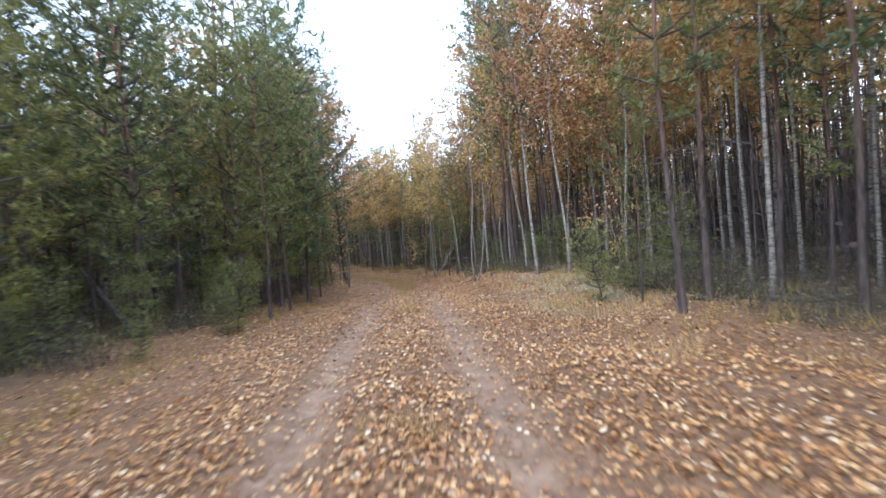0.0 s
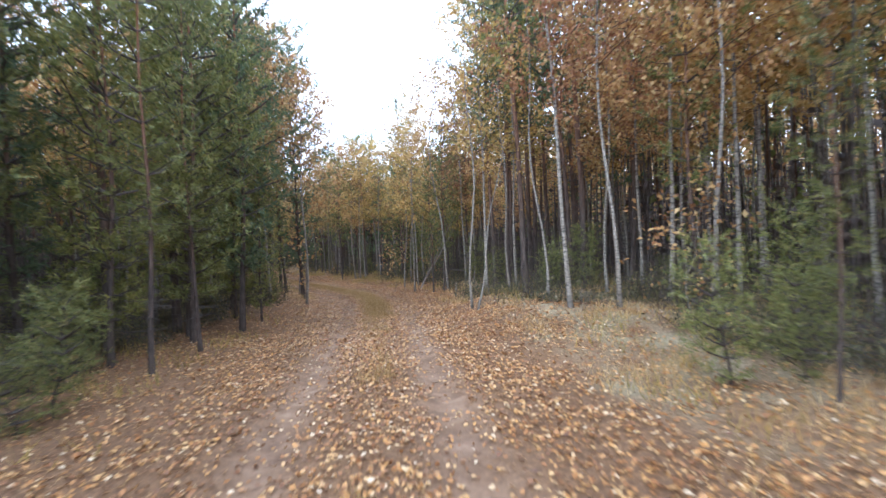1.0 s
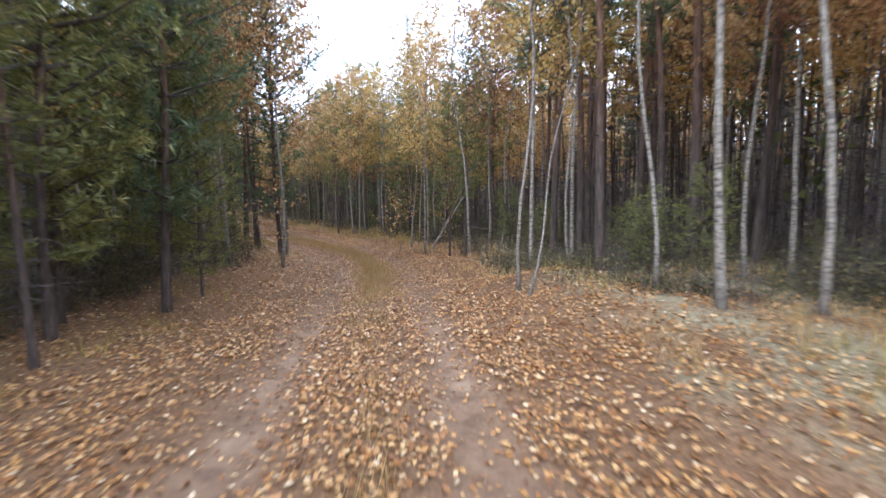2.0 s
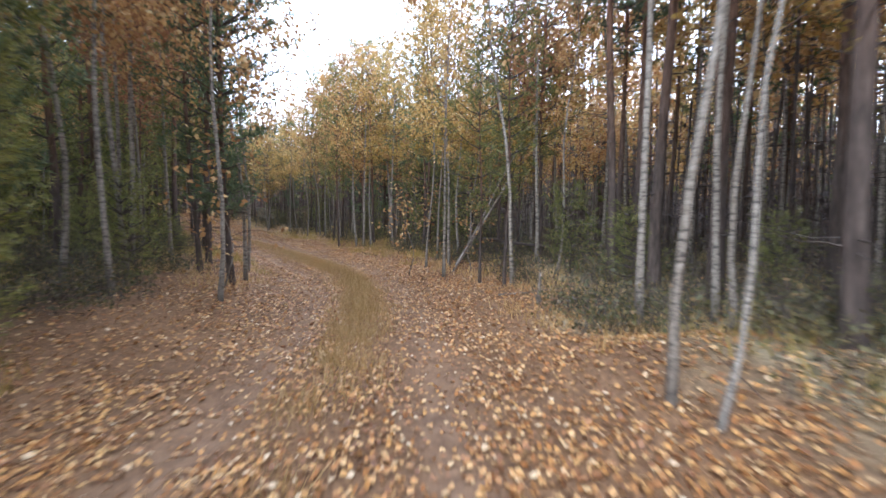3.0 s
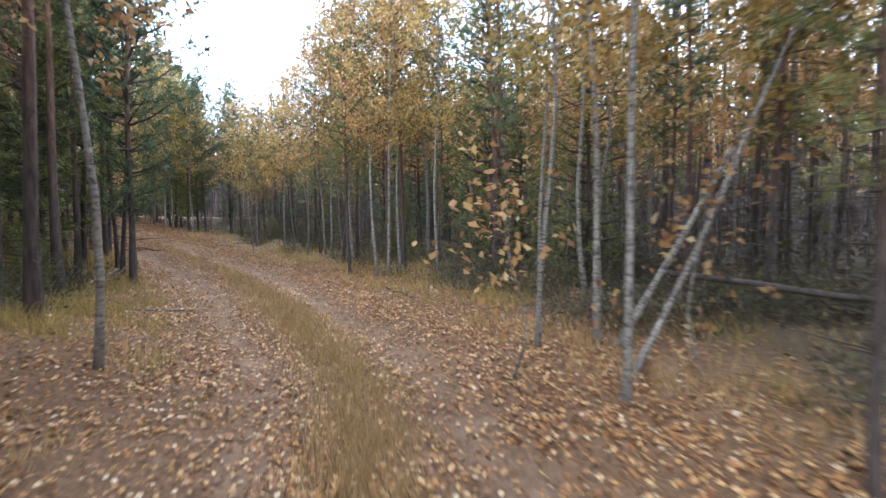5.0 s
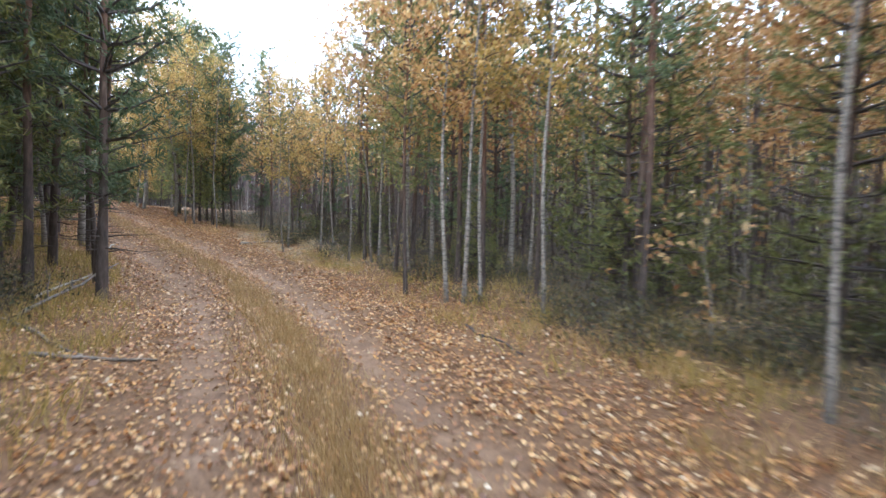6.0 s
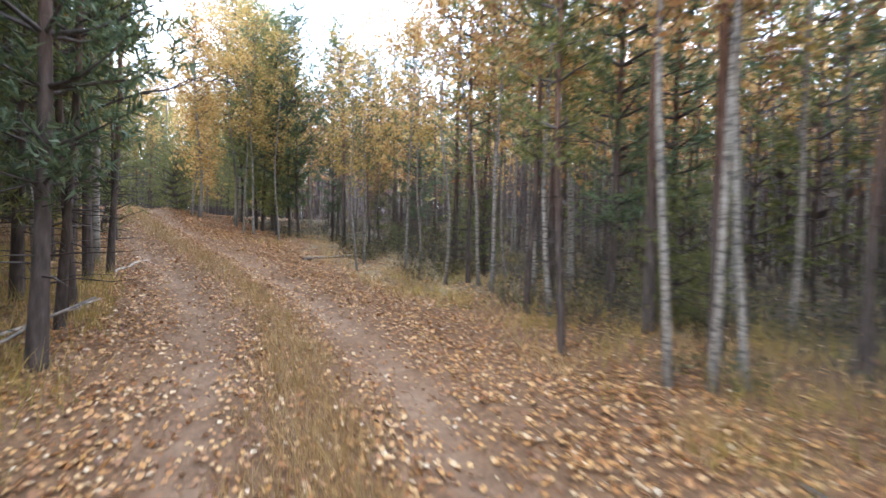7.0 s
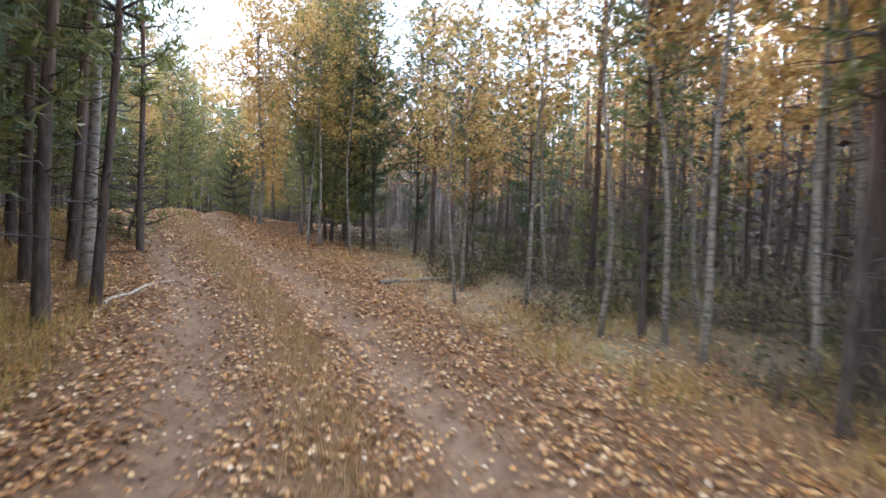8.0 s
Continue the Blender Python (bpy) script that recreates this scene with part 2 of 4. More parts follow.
def linked(name, verts, faces, mat, parent=None, smooth_shade=False, label=""):
    me = bpy.data.meshes.new(name)
    me.from_pydata(verts, [], faces)
    me.materials.append(mat)
    if smooth_shade:
        me.shade_smooth()
    ob = new(name, me)
    if parent is not None:
        ob.parent = parent
    if label:
        tagged(ob, label)
    return ob


def build_ground():
    xs = spaced([(-420, -60, 30), (-60, -22, 3), (-22, -15, 0.5), (-15, 7, 0.13), (7, 14, 0.5), (14, 60, 3), (60, 421, 30)])
    ys = spaced([(-420, -30, 30), (-30, -4, 2), (-4, 2, 0.4), (2, 38, 0.14), (38, 48, 0.5), (48, 90, 3), (90, 421, 30)])
    gx, gy = np.meshgrid(xs, ys)
    x, y = gx.ravel(), gy.ravel()
    known = road_coords(x, y)
    s, d = known[:2]
    z = ground_z(x, y, known)
    nx, ny = len(xs), len(ys)
    idx = np.arange(nx * ny).reshape(ny, nx)
    faces = np.stack([idx[:-1, :-1], idx[:-1, 1:], idx[1:, 1:], idx[1:, :-1]], -1).reshape(-1, 4)
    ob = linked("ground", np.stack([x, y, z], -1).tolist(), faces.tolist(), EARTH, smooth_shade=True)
    off = np.abs(d)
    n1, n2 = waves(x, y, 2.2, 11), waves(x, y, 0.8, 12)
    soil = np.exp(-((off - 0.74 + 0.08 * n1) / 0.26) ** 2) * np.clip(0.85 + 0.5 * n2 - 0.4 * smooth(13, 17, s) + 0.12 * smooth(24, 29, s), 0, 1)
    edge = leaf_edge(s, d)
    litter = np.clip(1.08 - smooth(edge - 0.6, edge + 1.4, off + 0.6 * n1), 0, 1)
    moss = np.clip(smooth(2.0, 2.9, d + 0.5 * n1) * smooth(6.0, 4.0, d) * smooth(6, 9, s) * smooth(24, 19, s) * (0.5 + 0.9 * n2), 0, 0.75)
    moss = np.maximum(moss, np.clip(smooth(1.7, 2.5, d + 0.4 * n1) * smooth(4.6, 3.2, d) * smooth(32, 34, s) * smooth(40, 37.5, s) * (0.45 + 0.9 * n2), 0, 0.7))
    for key, vals in (("soil", soil), ("litter", litter), ("moss", moss)):
        a = ob.data.attributes.new(key, "FLOAT", "POINT")
        a.data.foreach_set("value", vals.astype(np.float32))
    return tagged(ob, "forest ground with a sandy two-rut track under fallen leaves", "ground", kind="structure")


build_ground()


# ---- shapes ----
class Soup:
    """Collects vertices and faces for one mesh."""

    def __init__(self):
        self.v, self.f, self.n = [], [], 0

    def add(self, verts, faces):
        self.v.append(np.asarray(verts, float))
        self.f.append(np.asarray(faces, int) + self.n)
        self.n += len(verts)

    def cap(self, ring):
        self.f.append(np.array([ring], int))

    def make(self, name, mat, parent=None, smooth_shade=False, label=""):
        me = bpy.data.meshes.new(name)
        me.vertices.add(self.n)
        me.vertices.foreach_set("co", np.concatenate(self.v).astype(np.float32).ravel())
        loops = np.concatenate([f.ravel() for f in self.f])
        sizes = np.concatenate([np.full(len(f), f.shape[1]) for f in self.f])
        me.loops.add(len(loops))
        me.loops.foreach_set("vertex_index", loops.astype(np.int32))
        me.polygons.add(len(sizes))
        me.polygons.foreach_set("loop_start", np.r_[0, np.cumsum(sizes)[:-1]].astype(np.int32))
        me.update(calc_edges=True)
        me.materials.append(mat)
        if smooth_shade:
            me.shade_smooth()
        ob = new(name, me)
        if parent is not None:
            ob.parent = parent
        return tagged(ob, label)


def tube(soup, pts, radii, sides=7):
    pts, radii = np.asarray(pts, float), np.asarray(radii, float)
    t = np.gradient(pts, axis=0)
    t /= np.linalg.norm(t, axis=1)[:, None] + 1e-9
    ref = np.array([1.0, 0, 0]) if abs(t[0][0]) < 0.8 else np.array([0, 1.0, 0])
    a = np.cross(t, ref)
    a /= np.linalg.norm(a, axis=1)[:, None] + 1e-9
    b = np.cross(t, a)
    ang = np.arange(sides) * 2 * math.pi / sides
    ring = a[:, None] * np.cos(ang)[None, :, None] + b[:, None] * np.sin(ang)[None, :, None]
    v = (pts[:, None] + ring * radii[:, None, None]).reshape(-1, 3)
    k = np.arange(sides)
    q = np.stack([k, (k + 1) % sides, (k + 1) % sides + sides, k + sides], -1)
    soup.add(v, (q[None] + (np.arange(len(pts) - 1) * sides)[:, None, None]).reshape(-1, 4))


def leaves(soup, where, size, rng, flat=0.0, narrow=0.62):
    """A pointed, slightly folded leaf at each place, turned at random; flat: how far it lies level."""
    n = len(where)
    nor = rng.normal(size=(n, 3))
    nor[:, 2] = np.abs(nor[:, 2]) + flat * 4
    nor /= np.linalg.norm(nor, axis=1)[:, None]
    d = rng.normal(size=(n, 3))
    d -= nor * (d * nor).sum(1)[:, None]
    d /= np.linalg.norm(d, axis=1)[:, None]
    w = np.cross(nor, d)
    L = size * rng.uniform(0.65, 1.25, n)[:, None]
    fold = nor * L * 0.12
    p = np.asarray(where)
    v = np.stack([p - d * L * 0.5, p + w * L * narrow * 0.5 + fold - d * L * 0.08, p + d * L * 0.5, p - w * L * narrow * 0.5 + fold - d * L * 0.08], 1).reshape(-1, 3)
    soup.add(v, np.arange(4 * n).reshape(n, 4))


def blades(soup, base, tip, width, rng):
    """Thin three-cornered blades from base to tip."""
    n = len(base)
    d = tip - base
    side = np.cross(d, rng.normal(size=(n, 3)))
    side /= np.linalg.norm(side, axis=1)[:, None] + 1e-9
    w = width * rng.uniform(0.7, 1.3, n)[:, None]
    v = np.stack([base - side * w / 2, base + side * w / 2, tip], 1).reshape(-1, 3)
    soup.add(v, np.arange(3 * n).reshape(n, 3))


def stem_line(h, rng, wobble=0.12, lean=(0, 0), n=11):
    t = np.linspace(0, 1, n)
    ph = rng.uniform(0, 6.28, 4)
    x = wobble * (np.sin(t * 4 + ph[0]) - math.sin(ph[0])) + 0.4 * wobble * (np.sin(t * 11 + ph[1]) - math.sin(ph[1])) + lean[0] * h * t
    y = wobble * (np.sin(t * 4 + ph[2]) - math.sin(ph[2])) + 0.4 * wobble * (np.sin(t * 11 + ph[3]) - math.sin(ph[3])) + lean[1] * h * t
    return np.stack([x, y, h * t], -1)


def on_line(line, t):
    k = np.clip(t, 0, 1) * (len(line) - 1)
    i = np.minimum(k.astype(int), len(line) - 2)
    return line[i] + (line[i + 1] - line[i]) * (k - i)[:, None]


def thing(name, label, category, group=""):
    return tagged(new(name), label, category, group)


STORE = (-300.0, -300.0, -60.0)


def birch(seed, h, r, leaf, label, crown_from=0.3, amount=1.0, wobble=0.10, spread=1.0, leaf_size=0.092, sides=8):
    rng = np.random.RandomState(seed)
    root = thing("birch_tree", label, "tree", "birches beside the track")
    line = stem_line(h, rng, wobble)
    t = np.linspace(0, 1, len(line))
    s = Soup()
    tube(s, line, r * (1 - 0.86 * t) * (1 + 0.35 * np.exp(-t * 40)), sides)
    s.make("trunk", BIRCH, root, True)
    limbs, crown = Soup(), Soup()
    nb = int(26 * (0.6 + 0.4 * amount))
    for k in range(nb):
        f = crown_from + (0.97 - crown_from) * ((k + rng.uniform(0, 1)) / nb)
        p0 = on_line(line, np.array([f]))[0]
        az = k * 2.4 + rng.uniform(-0.6, 0.6)
        prof = math.sin(math.pi * min(1, 0.3 + 0.7 * (f - crown_from) / (1 - crown_from))) ** 0.7
        L = spread * (0.35 + 1.15 * prof) * rng.uniform(0.6, 1.2)
        up = rng.uniform(0.35, 0.95)
        q = np.linspace(0, 1, 4)
        out = np.array([math.cos(az), math.sin(az), 0])
        pts = p0 + out * (L * q)[:, None] + np.array([0, 0, 1.0]) * (up * L * q - 0.30 * L * q ** 2.5)[:, None]
        pts[1:] += rng.normal(scale=0.03 * L, size=(3, 3))
        tube(limbs, pts, 0.18 * r * (1.1 - q) + 0.003, 3)
        n = int(amount * 120 * (0.4 + 0.6 * L) * rng.uniform(0.5, 1.3))
        if n < 3:
            continue
        m = max(3, n // 9)
        c = on_line(pts, rng.uniform(0.25, 1.0, m)) + rng.normal(scale=0.17, size=(m, 3)) - [0, 0, 0.05]
        pos = c[rng.randint(0, m, n)] + rng.normal(scale=0.085, size=(n, 3))
        leaves(crown, pos, leaf_size, rng)
    tagged(limbs.make("branchwork", TWIG_BIRCH, root), kind="stuff")
    crown.make("crown", leaf, root)
    root.location = STORE
    return root


def shoots(needles, base, direction, length, rng, per=16, needle=0.075, width=0.011):
    """Bottle-brush shoots: needles all round each twig, raked forward."""
    n = len(base)
    b = np.repeat(base, per, 0)
    d = np.repeat(direction / np.linalg.norm(direction, axis=1)[:, None], per, 0)
    L = np.repeat(length, per)[:, None]
    at = b + d * L * rng.uniform(0.05, 1.0, (n * per, 1))
    side = rng.normal(size=(n * per, 3))
    side -= d * (side * d).sum(1)[:, None]
    side /= np.linalg.norm(side, axis=1)[:, None]
    way = side * 0.85 + d * 0.65
    blades(needles, at, at + way * needle * rng.uniform(0.7, 1.2, (n * per, 1)), width, rng)


def conifer(name, seed, h, r, needle_mat, label, bare=0.5, reach=1.3, whorls=12, per_whorl=5, shoots_per=12, per=16, dead=14,
            droop=0.0, needle=0.12, width=0.024, sides=8, peak=0.35, group="pines of the forest"):
    rng = np.random.RandomState(seed)
    root = thing(name, label, "tree", group)
    line = stem_line(h, rng, 0.07)
    t = np.linspace(0, 1, len(line))
    s = Soup()
    tube(s, line, r * (1 - 0.9 * t) * (1 + 0.3 * np.exp(-t * 40)), sides)
    s.make("trunk", PINE, root, True)
    limbs, green = Soup(), Soup()
    for w in range(whorls):
        f = bare + (0.985 - bare) * (w + 0.4 * rng.uniform()) / whorls
        g = (f - bare) / (1 - bare)
        prof = (min(1, g / peak) ** 0.6 if g < peak else ((1 - g) / (1 - peak)) ** 0.75)
        for k in range(per_whorl):
            az = 2 * math.pi * (k + rng.uniform(-0.35, 0.35)) / per_whorl + w * 0.9
            L = max(0.18, reach * (0.25 + 0.75 * prof) * rng.uniform(0.65, 1.2))
            rise = (0.15 + 0.75 * g - droop) * rng.uniform(0.6, 1.3)
            q = np.linspace(0, 1, 4)
            p0 = on_line(line, np.array([f]))[0]
            out = np.array([math.cos(az), math.sin(az), 0])
            pts = p0 + out * (L * q)[:, None] + np.array([0, 0, 1.0]) * (rise * L * q + 0.22 * L * q ** 2)[:, None]
            pts[1:] += rng.normal(scale=0.025 * L, size=(3, 3))
            tube(limbs, pts, (0.012 + 0.012 * L) * (1.05 - q), 3)
            n = max(3, int(shoots_per * (0.35 + L / reach)))
            at = on_line(pts, np.r_[rng.uniform(0.22, 1.0, n - 1), 1.0])
            dirs = out * rng.uniform(0.2, 1.0, (n, 1)) + rng.normal(scale=0.55, size=(n, 3)) + [0, 0, 0.35]
            shoots(green, at, dirs, rng.uniform(0.12, 0.30, n), rng, per, needle, width)
    for k in range(dead):
        f = rng.uniform(0.06, max(0.12, bare + 0.05))
        p0 = on_line(line, np.array([f]))[0]
        az, L = rng.uniform(0, 6.28), rng.uniform(0.25, 0.9)
        q = np.linspace(0, 1, 4)
        out = np.array([math.cos(az), math.sin(az), 0])
        pts = p0 + out * (L * q)[:, None] + np.array([0, 0, 1.0]) * (rng.uniform(-0.25, 0.25) * L * q)[:, None]
        pts[1:] += rng.normal(scale=0.04 * L, size=(3, 3))
        tube(limbs, pts, 0.010 * (1.1 - q), 3)
    tagged(limbs.make("branchwork", TWIG, root), kind="stuff")
    green.make("crown", needle_mat, root)
    root.location = STORE
    return root


BIRCHES = [
    birch(1, 8.8, 0.041, GOLD, "slender white birch with golden autumn leaves", 0.38, 1.0),
    birch(2, 8.4, 0.038, ORANGE, "slender white birch with orange autumn leaves", 0.36, 1.05),
    birch(3, 9.0, 0.044, RUST, "white birch with rust-brown autumn leaves", 0.38, 1.0),
    birch(4, 8.5, 0.036, OLIVE, "thin white birch with fading olive-yellow leaves", 0.36, 0.9),
    birch(5, 9.2, 0.066, GOLD, "stout white birch with yellow crown beside the track", 0.40, 1.1, spread=1.1),
    birch(6, 8.2, 0.036, ORANGE, "thin crooked birch with sparse orange leaves", 0.42, 0.6, 0.22),
    birch(8, 8.0, 0.034, OLIVE, "thin birch almost bare of leaves", 0.45, 0.22, 0.14),
    birch(9, 6.2, 0.04, GOLD, "narrow birch with dense bright golden crown", 0.2, 1.6, spread=0.5),
]
PINES = [
    conifer("pine_tree", 21, 10.5, 0.075, NEEDLE, "tall pine with bare reddish trunk and high green crown", 0.45, 1.3, 11, 4, 11, 10),
    conifer("pine_tree", 22, 11.0, 0.085, NEEDLE, "tall pine with scaly trunk and dead lower twigs", 0.5, 1.35, 11, 4, 11, 10, dead=30),
    conifer("pine_tree", 23, 9.5, 0.06, NEEDLE_BLUE, "slim pine with bluish-green crown in the forest", 0.38, 1.15, 12, 4, 11, 10, dead=26),
    conifer("pine_tree", 24, 9.0, 0.048, NEEDLE, "slim dark pine with many dead lower branches", 0.27, 1.1, 13, 4, 10, 10, dead=34),
    conifer("pine_tree", 25, 10.8, 0.07, NEEDLE_BLUE, "bushy-topped pine with dense bluish-green crown", 0.40, 1.5, 15, 5, 14, 9, dead=24),
]
YOUNG = [
    conifer("young_pine", 31, 8.2, 0.055, NEEDLE, "young green pine branched low beside the track", 0.10, 1.35, 19, 5, 14, 9, 8, group="young pines"),
    conifer("young_pine", 32, 7.2, 0.048, NEEDLE_YELLOW, "young yellowish-green pine with dense branches", 0.09, 1.3, 17, 5, 14, 9, 6, group="young pines"),
    conifer("young_pine", 33, 9.0, 0.058, NEEDLE_BLUE, "tall young pine with bluish-green pointed top", 0.13, 1.3, 20, 5, 14, 9, 10, group="young pines"),
    conifer("spruce_tree", 34, 6.0, 0.05, NEEDLE, "dark green young spruce with branches to the ground", 0.04, 1.15, 22, 6, 10, 9, 2, 0.25, 0.08, 0.022, peak=0.12, group="spruces"),
]
SMALL = [
    conifer("pine_sapling", 41, 1.7, 0.02, NEEDLE, "small green pine sapling at the edge of the track", 0.08, 0.55, 8, 5, 7, 12, 0, 0, 0.09, 0.014, sides=5, group="saplings"),
    conifer("spruce_sapling", 42, 1.3, 0.018, NEEDLE, "small dark spruce sapling on the forest floor", 0.04, 0.5, 9, 6, 6, 10, 0, 0.15, 0.06, 0.014, sides=5, peak=0.12, group="saplings"),
]
FAR = [
    birch(51, 8.6, 0.045, GOLD, "distant birch with golden leaves deep in the forest", 0.42, 0.65, leaf_size=0.14, sides=5),
    birch(52, 8.4, 0.042, ORANGE, "distant birch with orange-brown leaves deep in the forest", 0.42, 0.62, leaf_size=0.14, sides=5),
    conifer("pine_tree", 53, 10.0, 0.065, NEEDLE, "distant pine with bare trunk deep in the forest", 0.42, 1.3, 9, 4, 7, 6, 14, 0, 0.17, 0.045, 5),
    conifer("pine_tree", 54, 9.2, 0.055, NEEDLE_BLUE, "distant slim pine with bluish crown in the forest", 0.36, 1.2, 10, 4, 7, 6, 14, 0, 0.17, 0.045, 5),
    conifer("young_pine", 55, 7.6, 0.05, NEEDLE, "distant green young pine in the forest", 0.1, 1.3, 13, 4, 8, 6, 4, 0, 0.17, 0.045, 5, group="young pines"),
]
TAKEN = []


def plant(proto, x, y, turn=0.0, size=1.0, lean=0.0, lean_to=0.0, girth=1.0, sink=0.05):
    z = float(ground_z(x, y)[0]) - sink
    m = Matrix.Translation((x, y, z)) @ Matrix.Rotation(radians(lean), 4, Vector((-math.sin(radians(lean_to)), math.cos(radians(lean_to)), 0)))
    m = m @ Matrix.Rotation(radians(turn), 4, "Z") @ Matrix.Diagonal((size * girth, size * girth, size, 1))
    TAKEN.append((x, y))
    return copy_thing(proto, m)


# ---- the trees along the track that stand out: kind, which, x, y, size ----
KINDS = {"b": BIRCHES, "p": PINES, "y": YOUNG, "s": SMALL}
FIRST_STRETCH = [
    ("b", 0, 4.65, 7.3, 1.05), ("p", 3, 2.98, 6.5, 1.0), ("s", 0, 2.62, 8.7, 0.8), ("p", 2, 3.74, 7.3, 0.9), ("b", 2, 2.26, 12.58, 0.95),
    ("b", 1, 2.99, 12.28, 1.0), ("b", 2, 3.96, 12.5, 1.0), ("b", 6, 2.18, 13.76, 0.85), ("b", 6, 1.94, 16.5, 0.85), ("b", 6, 0.84, 15.2, 0.85),
    ("b", 1, 4.0, 11.2, 1.0), ("b", 0, 4.9, 12.1, 1.0), ("b", 0, 6.0, 13.1, 1.05), ("p", 3, 4.1, 11.8, 0.8), ("p", 4, 2.35, 19.2, 1.1), ("p", 4, 2.95, 18.7, 1.08), ("b", 1, 3.5, 14.2, 0.85), ("b", 2, 4.4, 14.6, 0.9), ("b", 1, 4.9, 13.6, 0.85), ("s", 1, 4.4, 9.9, 0.8), ("s", 1, 5.0, 10.7, 1.4), ("s", 0, 3.2, 8.5, 0.6), ("p", 3, 5.3, 7.0, 0.7), ("p", 3, 3.0, 7.9, 0.4),
]
FIRST_LEFT = [
    ("y", 1, -4.6, 11.3, 0.9), ("p", 3, -3.74, 10.7, 0.75), ("y", 0, -4.3, 13.2, 1.0), ("p", 3, -3.8, 12.3, 0.7), ("y", 1, -4.7, 13.9, 1.0),
    ("y", 1, -3.95, 15.9, 0.5), ("y", 2, -5.0, 17.0, 1.0), ("b", 3, -6.2, 14.5, 0.95), ("y", 0, -5.1, 8.6, 1.0), ("s", 0, -4.87, 8.1, 0.6), ("s", 0, -3.7, 8.9, 0.7), ("y", 1, -5.7, 6.3, 0.9), ("p", 3, -6.7, 9.7, 0.9), ("p", 2, -7.5, 8.7, 1.0), ("y", 2, -6.1, 11.7, 1.0), ("y", 0, -8.1, 11.0, 0.75), ("p", 3, -5.5, 10.5, 0.8), ("y", 1, -8.9, 9.2, 0.75), ("p", 3, -6.6, 7.3, 0.9), ("y", 2, -6.2, 10.0, 1.05),
    ("y", 2, -4.15, 15.2, 1.05), ("y", 1, -4.6, 16.1, 0.9), ("b", 1, -4.4, 18.2, 0.95), ("y", 2, -4.13, 20.9, 1.0), ("b", 1, -3.75, 19.6, 0.9),
]
MIDDLE = [
    ("b", 0, 1.46, 17.35, 1.0), ("b", 3, 2.25, 17.4, 1.0), ("p", 1, 2.6, 18.1, 0.95), ("s", 1, 2.3, 19.8, 0.9), ("b", 5, 0.6, 20.45, 0.92),
    ("p", 3, 0.47, 20.55, 0.62), ("p", 3, 0.15, 21.6, 0.55), ("b", 0, -0.52, 22.95, 0.78), ("b", 3, -0.95, 24.4, 0.74),
    ("p", 4, 2.1, 20.2, 1.0), ("p", 4, 2.79, 21.1, 1.02), ("p", 4, 2.9, 22.4, 0.95), ("p", 0, 3.2, 19.2, 1.0), ("p", 0, 4.2, 18.4, 1.05), ("p", 1, 3.9, 20.6, 1.0),
]
MIDDLE_LEFT = [
    ("b", 1, -4.9, 19.3, 1.0), ("b", 5, -5.3, 18.6, 1.0), ("b", 5, -4.2, 21.7, 0.95), ("b", 1, -4.9, 23.6, 0.95), ("p", 3, -4.7, 21.0, 0.9),
    ("p", 2, -5.3, 22.6, 0.95), ("b", 2, -5.6, 20.5, 1.0), ("y", 2, -8.25, 29.0, 1.1), ("p", 0, -6.2, 24.4, 1.0),
]
LAST_STRETCH = [
    ("b", 0, -0.4, 24.25, 0.86), ("b", 3, -0.7, 26.1, 0.82), ("b", 5, -0.1, 26.0, 0.95), ("b", 1, -3.6, 30.1, 0.84), ("b", 0, -3.34, 30.0, 0.82),
    ("b", 3, -3.1, 30.1, 0.8), ("b", 3, -2.25, 29.25, 0.82), ("b", 0, -5.55, 33.6, 0.8), ("b", 5, -6.48, 34.35, 0.75), ("b", 1, -4.6, 32.3, 0.85),
    ("p", 3, -4.9, 32.4, 0.78), ("p", 3, -4.4, 31.0, 0.72), ("p", 1, -1.05, 29.5, 0.8), ("y", 3, -1.2, 29.6, 1.0), ("y", 3, 0.25, 27.7, 0.9), ("y", 3, -0.55, 30.3, 0.9),
    ("b", 5, -5.85, 34.1, 0.8), ("p", 3, -6.07, 34.3, 0.76), ("b", 3, -4.87, 33.1, 0.8), ("p", 1, -4.65, 32.9, 0.64),
]
